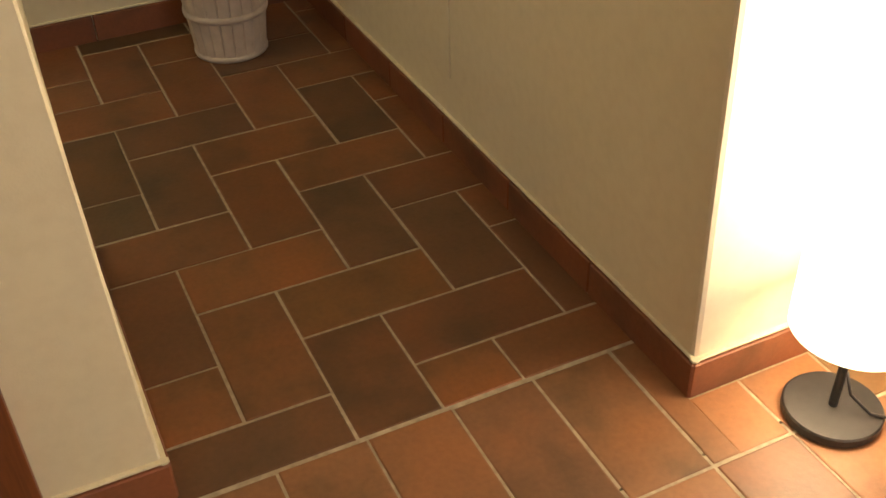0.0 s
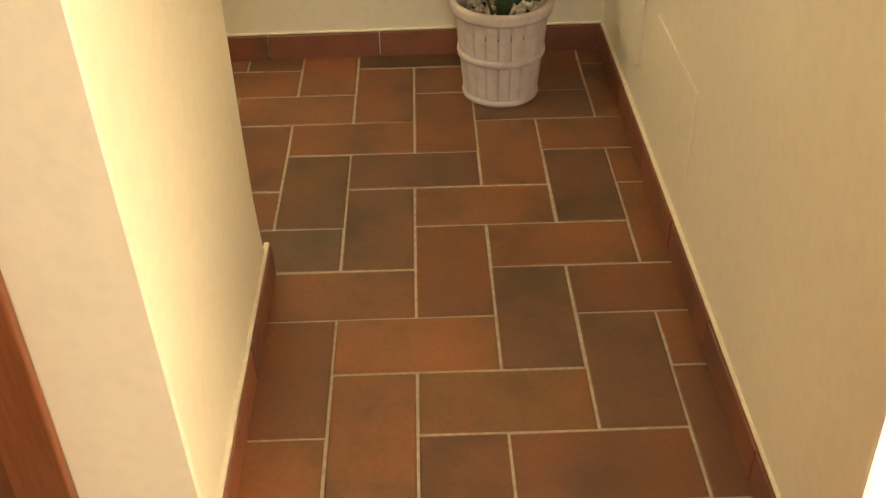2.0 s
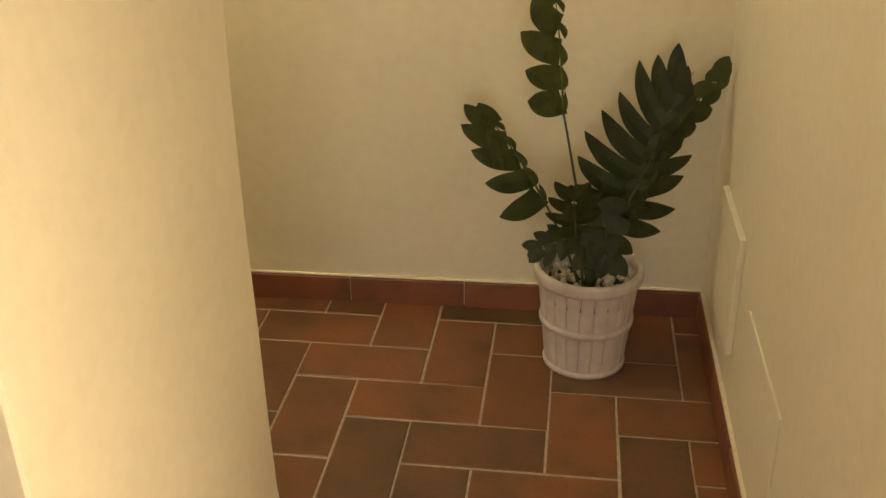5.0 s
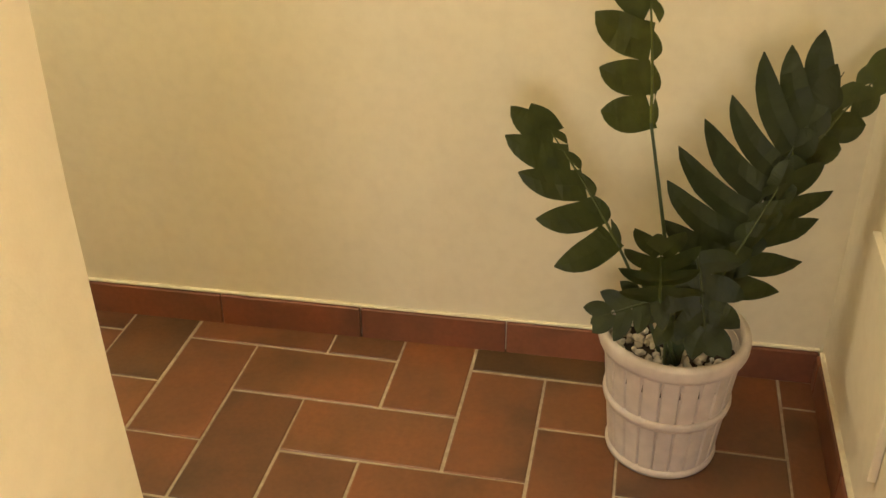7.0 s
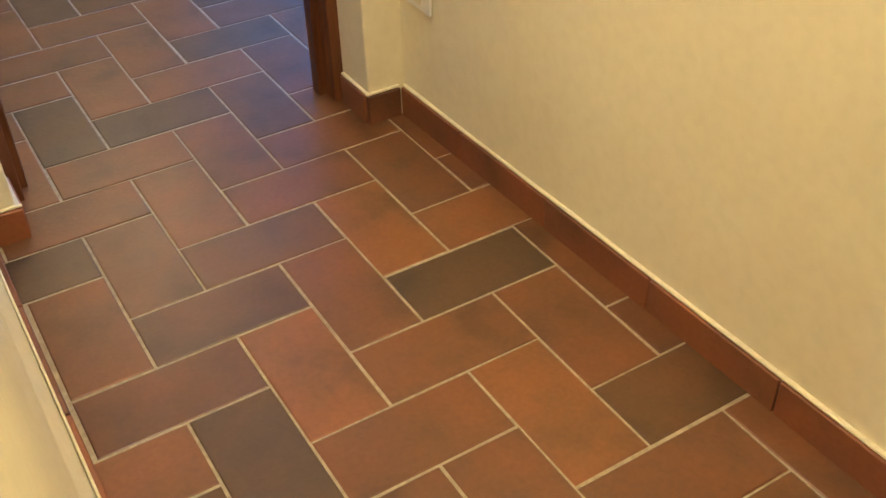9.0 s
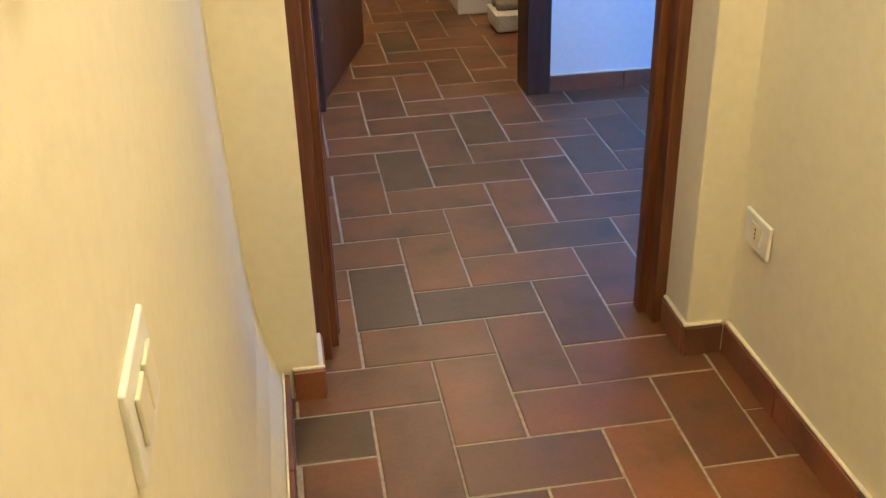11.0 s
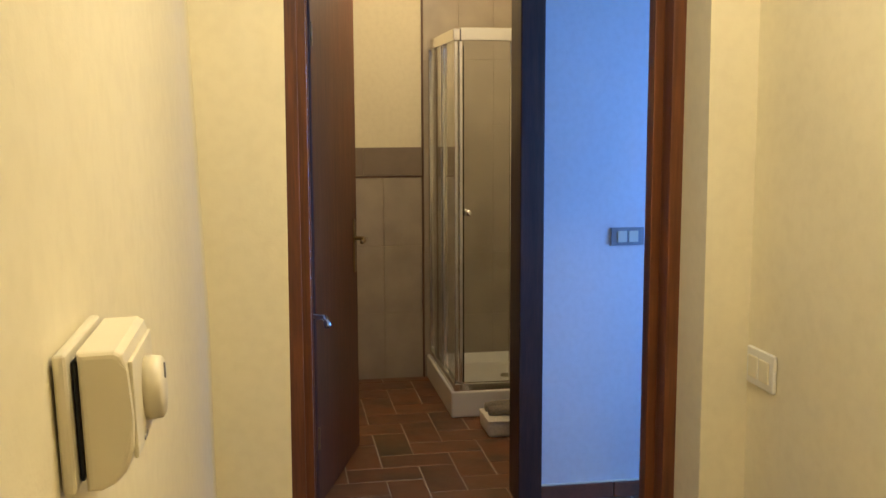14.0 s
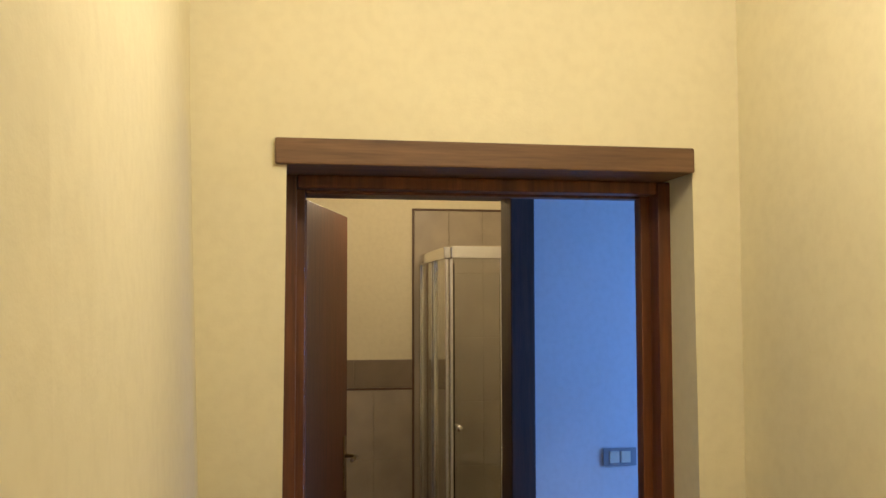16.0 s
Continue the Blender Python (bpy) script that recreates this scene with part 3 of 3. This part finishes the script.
# ---- floor lamp ----
def floor_lamp():
    cx, cy = 0.930, -0.775
    ob = empty("floor_lamp", (cx, cy, 0.003))
    part("base", lathe([(0, 0.0), (0.084, 0.0), (0.086, 0.003), (0.086, 0.017), (0.083, 0.020), (0.012, 0.021), (0, 0.021)], 48), BLACK, ob, smooth=False)
    part("stem", tube([(0, 0, 0.02), (0, 0, 0.16), (0, 0, 0.58)], 0.008, 12), BLACK, ob, smooth=True)
    part("shade", lathe([(0.103, 0.200), (0.106, 0.198), (0.109, 0.65), (0.106, 1.25), (0.103, 1.25), (0.106, 0.65), (0.103, 0.200)], 48), SHADE, ob, "white glowing paper cylinder", True)
    pts = [(0.005, -0.006, 0.10), (0.012, -0.02, 0.055), (0.035, -0.05, 0.026), (0.075, -0.085, 0.022), (0.105, -0.11, 0.005), (0.20, -0.16, 0.004), (0.5, -0.22, 0.004), (0.9, -0.1, 0.004)]
    part("cable", tube(pts, 0.003, 8), BLACK, ob, "thin black cable", True)
    return tagged(ob, "black round-based floor lamp with a glowing white shade", "floor lamp")


floor_lamp()


# ---- plant ----
def pot():
    n = 22
    ob = empty("plant_pot", (0.412, 1.158, 0.002))
    def wave(a, z):
        g = abs(math.sin(a * n / 2))
        return -0.0045 * max(0, 1 - g * 4.0) if 0.012 < z < 0.25 else 0
    body = [(0, 0), (0.098, 0), (0.102, 0.004), (0.104, 0.014)] + [(0.104 + 0.024 * k / 8, 0.014 + 0.232 * k / 8) for k in range(1, 9)]
    body += [(0.129, 0.252), (0.122, 0.252), (0.118, 0.20), (0, 0.20)]
    part("body", lathe(body, n * 10, wave=wave), POT_PAINT, ob)
    part("rim", lathe([(0.128, 0.248), (0.137, 0.250), (0.140, 0.258), (0.1405, 0.276), (0.138, 0.283), (0.131, 0.285), (0.125, 0.282), (0.123, 0.250), (0.128, 0.248)], 64), POT_PAINT, ob, smooth=True)
    part("band", lathe([(0.1115, 0.123), (0.1205, 0.125), (0.1225, 0.134), (0.1215, 0.143), (0.1135, 0.146), (0.1115, 0.123)], 64), POT_PAINT, ob, smooth=True)
    part("foot_ring", lathe([(0.098, 0.0005), (0.1065, 0.002), (0.1085, 0.010), (0.1060, 0.018), (0.100, 0.019), (0.098, 0.0005)], 64), POT_PAINT, ob, smooth=True)
    part("soil", lathe([(0, 0.224), (0.06, 0.226), (0.1215, 0.222), (0.1215, 0.205), (0, 0.205)], 32), SOIL, ob)
    return tagged(ob, "white slatted round planter with a raised band", "plant pot")


pot()


def pebbles():
    rnd = random.Random(5)
    bm = bmesh.new()
    for k in range(170):
        r, a = 0.112 * math.sqrt(rnd.random()), rnd.random() * 6.283
        s = rnd.uniform(0.007, 0.014)
        m = Matrix.Translation((0.412 + r * math.cos(a), 1.158 + r * math.sin(a), 0.2285 + rnd.uniform(0, 0.012))) @ Euler((rnd.random() * 6, rnd.random() * 6, rnd.random() * 6)).to_matrix().to_4x4() @ Matrix.Diagonal((s, s * rnd.uniform(0.6, 0.95), s * rnd.uniform(0.5, 0.8), 1))
        made = bmesh.ops.create_icosphere(bm, subdivisions=1, radius=1, matrix=m)
        for v in made["verts"]:
            v.co += 0.1 * s * noise.noise_vector(v.co * 80)
    return tagged(link("pebbles", bm, PEBBLE), "pale gravel covering the soil in the planter", "gravel", kind="stuff")


pebbles()


def monstera_leaf(length, width, fingers, fold, curl, sides, seed):
    """A split leaf along +y from its base, upper face to +z: curved fingers joined along the rib, a pointed tip."""
    rnd = random.Random(seed)
    bm = bmesh.new()

    def rib(s):
        return Vector((curl * length * s * s, s * length, -0.10 * length * s * s))

    def blade(root, angle, side, reach, wide, bend):
        """One finger: a strip from the rib outwards, turned angle from the rib, narrowing to a blunt point."""
        rows = []
        at, step = Vector(root), reach / 9
        for k in range(10):
            u = k / 9
            turn = angle - bend * u
            d = Vector((side * math.sin(turn), math.cos(turn), 0))
            n = Vector((-d.y * side, d.x * side, 0))
            h = wide * (0.55 - 0.02 * u) * (1 if u < 0.40 else max(0.02, (1 - ((u - 0.40) / 0.60) ** 2.0)) ** 0.80)
            lift = lambda p: Vector((p.x, p.y, p.z + math.sin(fold) * abs(p.x - root.x) - 1.6 * (p.x - root.x) ** 2 + 0.006 * noise.noise(Vector((p.x * 26, p.y * 26, seed)))))
            skew = 0.30 * wide * u
            cup = Vector((0, 0, -0.10 * h))
            rows.append([bm.verts.new(lift(at - n * (h - skew)) + cup), bm.verts.new(lift(at + n * skew)), bm.verts.new(lift(at + n * (h + skew)) + cup)])
            at = at + d * step
        for a, b in zip(rows, rows[1:]):
            for q in range(2):
                bm.faces.new((a[q], a[q + 1], b[q + 1], b[q]))

    gap = 1.0 / (fingers + 0.6)
    for side, share in ((1, sides[0]), (-1, sides[1])):
        if share <= 0:
            continue
        for k in range(fingers):
            s = (k + 0.35) * gap
            profile = math.sin(math.pi * (0.30 + 0.56 * s)) ** 0.8
            angle = math.radians(112 - 74 * s + rnd.uniform(-5, 5))
            blade(rib(s), angle, side, width * share * profile * rnd.uniform(0.9, 1.08), gap * length * rnd.uniform(0.97, 1.08), math.radians(34))
    blade(rib(0.80), math.radians(4), 1, length * 0.22, gap * length * 0.9, 0.0)
    bmesh.ops.solidify(bm, geom=bm.faces[:], thickness=0.0008)
    spine = tube([rib(k / 6) + Vector((0, 0, 0.0005)) for k in range(7)], [0.0032 - 0.0004 * k for k in range(7)], 6)
    return merge(bm, spine)


def plant():
    ob = empty("monstera_plant", (0.412, 1.130, 0.225))
    inv = Matrix.Translation((-0.412, -1.130, -0.225))
    # base, tip, facing, width of a half, fingers, fold, curl, share of the two halves
    leaves = [
        ((0.328, 1.13, 0.700), (0.310, 1.13, 1.020), (0.20, -0.97, 0.1), 0.108, 5, 0.25, -0.05, (0.14, 1.0)),
        ((0.292, 1.13, 0.465), (0.145, 1.22, 0.690), (0.55, -0.80, 0.2), 0.135, 5, 0.20, -0.06, (0.14, 1.0)),
        ((0.478, 1.12, 0.440), (0.600, 1.20, 0.790), (-0.40, -0.90, 0.25), 0.180, 8, 0.15, 0.05, (0.30, 1.0)),
        ((0.565, 1.19, 0.590), (0.718, 1.32, 0.790), (-0.25, -0.90, 0.35), 0.070, 5, 0.10, 0.06, (0.8, 0.7)),
        ((0.470, 1.10, 0.420), (0.560, 1.13, 0.640), (0.10, -0.97, 0.15), 0.130, 5, -0.15, 0.04, (1.0, 0.2)),
        ((0.372, 1.03, 0.425), (0.362, 1.00, 0.555), (0.0, -0.95, 0.3), 0.082, 4, 0.10, 0.0, (1.0, 1.0)),
        ((0.425, 1.05, 0.500), (0.470, 1.00, 0.335), (0.05, -0.92, 0.38), 0.080, 4, 0.05, 0.05, (1.0, 1.0)),
        ((0.375, 1.04, 0.420), (0.262, 1.01, 0.375), (-0.1, -0.80, 0.55), 0.060, 4, 0.15, 0.05, (1.0, 1.0)),
        ((0.395, 1.08, 0.470), (0.405, 1.02, 0.340), (0.0, -0.90, 0.4), 0.075, 4, 0.1, 0.0, (1.0, 1.0)),
    ]
    for k, (base, tip, facing, width, fingers, fold, curl, share) in enumerate(leaves):
        base, tip, facing = Vector(base), Vector(tip), Vector(facing)
        along = tip - base
        y = along.normalized()
        z = (facing - y * facing.dot(y)).normalized()
        x = y.cross(z)
        m = Matrix.Translation(base) @ Matrix((x, y, z)).transposed().to_4x4()
        leaf = part("leaf", monstera_leaf(along.length, width, fingers, fold, curl, share, k + 1), LEAF, ob)
        leaf.matrix_basis = inv @ m
        root = Vector((0.408 + 0.018 * math.cos(k * 2.4), 1.125 + 0.018 * math.sin(k * 2.4), 0.215))
        mid = root.lerp(base, 0.5) + Vector((0.010 * math.sin(k), -0.008, 0.02))
        pts = []
        for q in range(9):
            s = q / 8
            pts.append(inv @ ((1 - s) ** 2 * root + 2 * s * (1 - s) * mid + s * s * base))
        part("stalk", tube(pts, [0.0042 - 0.0002 * q for q in range(9)], 8), STEM, ob, smooth=True)
    trunk = [inv @ Vector((0.412 + 0.006 * math.sin(q), 1.12 - 0.006 * q, 0.215 + 0.035 * q)) for q in range(6)]
    part("trunk", tube(trunk, [0.013, 0.012, 0.012, 0.011, 0.009, 0.007], 10), STEM, ob, "dark brown-green stalk", True)
    return tagged(ob, "dark green monstera plant with deeply split leaves", "plant")


plant()


# ---- bathroom ----
def wall_tiles(name, y0, y1, z0, z1, w, h, mat, label):
    ob = structure(name, box((-5.871, y0, z0), (-5.866, y1, z1)), GROUT, label, "wall tiling")
    rows, cols = max(1, round((z1 - z0) / h)), max(1, round((y1 - y0) / w))
    for r in range(rows):
        for c in range(cols):
            a, b = y0 + (y1 - y0) * c / cols, y0 + (y1 - y0) * (c + 1) / cols
            e, f = z0 + (z1 - z0) * r / rows, z0 + (z1 - z0) * (r + 1) / rows
            part("wall_tile", box((-5.866, a + 0.001, e + 0.001), (-5.8605, b - 0.001, f - 0.001), 0.0015), mat, ob)
    return ob


wall_tiles("tiling_low", -0.14, 1.242, 0.0, 1.216, 0.22, 0.405, BATH_TILE, "greige wall tiles up to breast height")
wall_tiles("tiling_band", -0.14, 1.242, 1.230, 1.395, 0.33, 0.16, BATH_BAND, "brown-grey band of wall tiles")
wall_tiles("tiling_shower", 1.256, 2.09, 0.0, 2.285, 0.22, 0.38, BATH_TILE, "greige tiles behind the shower")
structure("trim_band", box((-5.871, -0.14, 1.217), (-5.857, 1.242, 1.229), 0.002), TRIM, "thin dark tile trim", "trim")
structure("trim_upright", box((-5.871, 1.243, 0.0), (-5.857, 1.255, 2.298), 0.002), TRIM, "thin dark upright tile trim", "trim")
structure("trim_top", box((-5.871, 1.256, 2.286), (-5.857, 2.09, 2.298), 0.002), TRIM, "thin dark tile trim above the shower", "trim")


def shower():
    ob = empty("shower_cabin", (-5.43, 1.67, 0))
    inv = Matrix.Translation((5.43, -1.67, 0))
    def add(name, bm, mat, label="", smooth=False):
        p = part(name, bm, mat, ob, label, smooth)
        p.matrix_parent_inverse = inv
        return p
    x0, x1, y0, y1 = -5.855, -5.01, 1.300, 2.085
    tray = box((x0, 1.265, 0.003), (-4.985, y1, 0.145), 0.012, 3)
    top = [f for f in tray.faces if f.normal.z > 0.95 and f.calc_area() > 0.2]
    made = bmesh.ops.inset_region(tray, faces=top, thickness=0.07)
    for f in top:
        for v in f.verts:
            v.co.z -= 0.05
    add("tray", tray, CERAMIC, "white raised shower tray")
    add("drain", lathe([(0, 0.102), (0.045, 0.102), (0.05, 0.098), (0, 0.0975)], 24, (-5.45, 1.68, 0)), CHROME)
    # chrome rails and posts
    add("rail", box((x0, y0 - 0.02, 0.146), (x1 + 0.02, y0 + 0.015, 0.185), 0.004, 2), CHROME)
    add("rail", box((x1 - 0.015, y0 + 0.016, 0.146), (x1 + 0.02, y1, 0.185), 0.004, 2), CHROME)
    add("rail", box((x0, y0 - 0.02, 1.955), (x1 + 0.02, y0 + 0.015, 2.014), 0.004, 2), CHROME)
    add("rail", box((x1 - 0.015, y0 + 0.016, 1.955), (x1 + 0.024, y1, 2.020), 0.004, 2), CHROME)
    for px, py, s in ((x0 + 0.02, y0, 0.018), (-5.42, y0 - 0.006, 0.010), (x1, y1 - 0.03, 0.018)):
        add("post", box((px - s, py - s, 0.186), (px + s, py + s, 1.954), 0.004, 2), CHROME)
    for px, py, s in ((x1 - 0.02, y0, 0.009), (x1, y0 + 0.020, 0.009), (x1, y0 + 0.29, 0.013), (-5.36, y0 - 0.006, 0.009)):
        add("door_profile", box((px - s, py - s, 0.186), (px + s, py + s, 1.954), 0.003, 2), CHROME)
    add("seal", box((x1 + 0.004, y0 + 0.0295, 0.19), (x1 + 0.010, y0 + 0.036, 1.93), 0.001), RUBBER, "black rubber seal")
    for lo, hi in (((x0 + 0.04, y0 - 0.008, 0.186), (-5.431, y0 - 0.002, 1.954)), ((-5.35, y0 - 0.002, 0.186), (x1 - 0.03, y0 + 0.004, 1.954)),
                   ((x1 - 0.003, y0 + 0.037, 0.186), (x1 + 0.003, y0 + 0.276, 1.954)), ((x1 - 0.003, y0 + 0.304, 0.186), (x1 + 0.003, y1 - 0.05, 1.954))):
        p = add("pane", box(lo, hi), GLASS, "clear glass pane")
        p.visible_shadow = False
    for s in (1, -1):
        add("knob", tube([(x1 + s * 0.004, 1.354, 1.085), (x1 + s * 0.022, 1.354, 1.085), (x1 + s * 0.024, 1.354, 1.085), (x1 + s * 0.046, 1.354, 1.085)], [0.007, 0.007, 0.017, 0.015], 16), CHROME, "round chrome knob", True)
    return tagged(ob, "square glass shower cabin with chrome frame on a white tray", "shower")


shower()


def washbasin():
    ob = empty("washbasin", (-4.45, 1.79, 0))
    def squash(bm, fx, fy):
        for v in bm.verts:
            v.co.x *= fx
            v.co.y *= fy
        return bm
    bowl = [(0, 0.70), (0.10, 0.705), (0.20, 0.76), (0.262, 0.82), (0.27, 0.845), (0.262, 0.855), (0.235, 0.85), (0.19, 0.79), (0.10, 0.745), (0, 0.74)]
    part("bowl", squash(lathe(bowl, 48), 1.0, 1.18), CERAMIC, ob, smooth=True)
    part("pedestal", squash(lathe([(0, 0.002), (0.10, 0.002), (0.095, 0.05), (0.07, 0.30), (0.085, 0.66), (0.11, 0.715), (0, 0.715)], 32), 0.9, 1.1), CERAMIC, ob, smooth=True)
    part("tap", tube([(0, 0.20, 0.85), (0, 0.20, 0.95), (0, 0.17, 0.98), (0, 0.09, 0.96)], 0.012, 10), CHROME, ob, "chrome tap", True)
    return tagged(ob, "white ceramic washbasin on a pedestal", "washbasin")


washbasin()


def bidet():
    ob = empty("bidet", (-5.50, 0.58, 0))
    prof = [(0, 0.002), (0.12, 0.002), (0.115, 0.06), (0.11, 0.15), (0.16, 0.24), (0.21, 0.33), (0.218, 0.375), (0.205, 0.39), (0.17, 0.385), (0.13, 0.32), (0, 0.27)]
    bm = lathe(prof, 40)
    for v in bm.verts:
        v.co.x *= 1.25
    part("bowl", bm, CERAMIC, ob, smooth=True)
    part("tap", tube([(-0.18, 0, 0.385), (-0.18, 0, 0.45), (-0.15, 0, 0.47), (-0.09, 0, 0.455)], 0.011, 10), CHROME, ob, "chrome tap", True)
    return tagged(ob, "white ceramic bidet beside the tiled wall", "bidet")


bidet()


def basket():
    ob = empty("storage_basket", (-4.735, 1.525, 0.003))
    body = box((-0.115, -0.14, 0.0), (0.115, 0.14, 0.085), 0.028, 4)
    part("body", body, CANVAS, ob, smooth=True)
    rim = box((-0.117, -0.142, 0.076), (0.117, 0.142, 0.087), 0.005, 2)
    part("rim", rim, CANVAS, ob)
    return tagged(ob, "white fabric basket on the bathroom floor", "basket")


basket()


def towel():
    bm = merge(tube([(-4.80, 1.405, 0.110), (-4.80, 1.50, 0.114), (-4.80, 1.64, 0.112)], [0.026, 0.030, 0.027], 16),
               tube([(-4.725, 1.41, 0.110), (-4.725, 1.52, 0.113), (-4.725, 1.64, 0.110)], [0.025, 0.028, 0.025], 16))
    for v in bm.verts:
        v.co += 0.005 * noise.noise_vector(v.co * 28)
    return tagged(link("rolled_towels", bm, TOWEL, None, True), "grey-brown rolled towels lying in the basket", "towel")


towel()


def window_unit(name, x0, x1, y, z0, z1, label):
    ob = empty(name, ((x0 + x1) / 2, y, z0))
    inv = Matrix.Translation((-(x0 + x1) / 2, -y, -z0))
    def add(n, bm, mat):
        p = part(n, bm, mat, ob)
        p.matrix_parent_inverse = inv
        return p
    mid = (x0 + x1) / 2
    for a, b in ((x0, x0 + 0.06), (mid - 0.04, mid + 0.04), (x1 - 0.06, x1)):
        add("window_frame", box((a, y - 0.03, z0), (b, y + 0.03, z1), 0.004), FRAME_WOOD)
    for a, b in ((x0 + 0.061, mid - 0.041), (mid + 0.041, x1 - 0.061)):
        add("window_frame", box((a, y - 0.028, z0), (b, y + 0.028, z0 + 0.06), 0.004), FRAME_WOOD)
        add("window_frame", box((a, y - 0.028, z1 - 0.06), (b, y + 0.028, z1), 0.004), FRAME_WOOD)
        p = add("pane", box((a, y - 0.003, z0 + 0.061), (b, y + 0.003, z1 - 0.061)), GLASS)
        p.visible_shadow = False
    return tagged(ob, label, "window", kind="structure")


window_unit("window_1", -3.55, -2.35, 3.11, 0.65, 2.05, "brown wooden casement window in the anteroom")
window_unit("window_2", -0.05, 1.25, -4.31, 0.85, 2.15, "brown wooden casement window of the living room")

# ---- floors ----
W = 0.165
JOINT = 0.0060
slab = structure("floor", box((-6.02, -0.75, -0.12), (0.90, 3.15, 0.0004)), GROUT, "terracotta tiles laid in herringbone with pale joints", "floor")
slab_2 = structure("floor_room", box((-1.95, -4.35, -0.12), (2.75, -0.755, 0.0004)), GROUT, "light terracotta tiles laid in straight rows", "floor")
# the strip of the living room beside the corridor, outside the herringbone slab
structure("floor_room_edge", box((0.902, -0.753, -0.12), (2.75, -0.47, 0.0004)), GROUT, "pale mortar bed under living room tiles", "floor")
structure("floor_room_edge_left", box((-1.95, -0.754, -0.12), (-1.90, -0.751, 0.0004)), GROUT, "pale mortar bed edge", "floor")

ROOMS = [(-0.165, 0.735, -0.459, 1.418), (-1.886, 0.735, 0.318, 1.418), (-2.14, -1.80, 0.395, 1.268), (-3.786, -2.10, -0.59, 2.99), (-3.95, -3.70, 0.50, 1.34), (-5.865, -3.90, -0.14, 2.09)]
shared = {}
rnd = random.Random(11)


def tile_mesh(w, h, kind):
    key = (round(w, 4), round(h, 4), kind)
    if key not in shared:
        e = 0.0028
        bm = bmesh.new()
        low = [bm.verts.new((sx * w / 2, sy * h / 2, -0.0025)) for sx, sy in ((-1, -1), (1, -1), (1, 1), (-1, 1))]
        side = [bm.verts.new((sx * w / 2, sy * h / 2, 0.0)) for sx, sy in ((-1, -1), (1, -1), (1, 1), (-1, 1))]
        up = [bm.verts.new((sx * (w / 2 - e), sy * (h / 2 - e), 0.0014)) for sx, sy in ((-1, -1), (1, -1), (1, 1), (-1, 1))]
        for a, b in ((low, side), (side, up)):
            for k in range(4):
                bm.faces.new((a[k], a[(k + 1) % 4], b[(k + 1) % 4], b[k]))
        bm.faces.new(up)
        me = bpy.data.meshes.new("tile")
        bm.to_mesh(me)
        bm.free()
        shared[key] = me
    return shared[key]


def lay(x0, x1, y0, y1, mat, parent):
    gap = JOINT / 2
    w, h = x1 - x0 - 2 * gap, y1 - y0 - 2 * gap
    if w < 0.008 or h < 0.008:
        return
    me = tile_mesh(w, h, mat.name)
    if not me.materials:
        me.materials.append(mat)
    ob = new("tile", me)
    ob.parent = parent
    tilt = 0.0022
    ob.matrix_basis = pose((x0 + x1) / 2 + rnd.uniform(-0.0012, 0.0012), (y0 + y1) / 2 + rnd.uniform(-0.0012, 0.0012), 0.0012 + rnd.uniform(-0.0006, 0.0006), math.degrees(rnd.uniform(-tilt, tilt)), math.degrees(rnd.uniform(-tilt, tilt)), rnd.uniform(-0.25, 0.25))


# tiles of the herringbone that were fired darker or brighter than the rest, by their column and row
FIRED = {TILE_DARK: ((-8, 6), (-7, 3), (-14, 4), (-15, 3), (-11, 1), (-20, 4), (-20, 8), (-16, 6), (-2, 2)),
         TILE_BROWN: ((2, 0), (3, -1), (4, -2), (3, 3), (0, 4), (-1, -3), (-10, 4), (-17, 7), (-11, 3), (2, 6), (0, 2)),
         TILE_ORANGE: ((-10, 6), (-6, 6), (-8, 4), (2, -4), (-2, -2), (0, 0), (-1, 5), (1, -1))}
FIRED = {cell: mat for mat, cells in FIRED.items() for cell in cells}


def herringbone():
    for i in range(-37, 7):
        for j in range(-5, 20):
            s = (i + j) % 4
            if s == 0:
                r = (i * W, (i + 2) * W, j * W, (j + 1) * W)
            elif s == 2:
                r = (i * W, (i + 1) * W, j * W, (j + 2) * W)
            else:
                continue
            cuts = []
            for x0, x1, y0, y1 in ROOMS:
                c = (max(r[0], x0), min(r[1], x1), max(r[2], y0), min(r[3], y1))
                if c[0] < c[1] - 0.004 and c[2] < c[3] - 0.004:
                    cuts.append(c)
            if cuts:
                lay(min(c[0] for c in cuts), max(c[1] for c in cuts), min(c[2] for c in cuts), max(c[3] for c in cuts), FIRED.get((i, j), TILE), slab)


herringbone()


def room_rows():
    for row in range(0, 6):
        y1 = -0.463 - row * 0.318
        for k in range(-11, 16):
            x0 = 0.014 + k * W
            if 0.6 < x0 < 0.72 and row == 0:
                lay(0.728, x0 + W, y1 - 0.318, -0.634, TILE_ROOM, slab_2)
            if x0 > 0.72 and row == 0:
                lay(x0, x0 + W, max(y1 - 0.318, -2.4), -0.634, TILE_ROOM, slab_2)
            elif row > 0 or x0 > -0.17:
                lay(max(x0, -0.142 if row == 0 else x0), min(x0 + W, 0.735 if row == 0 and x0 < 0.72 else 9), y1 - 0.318, y1, TILE_ROOM, slab_2)


room_rows()
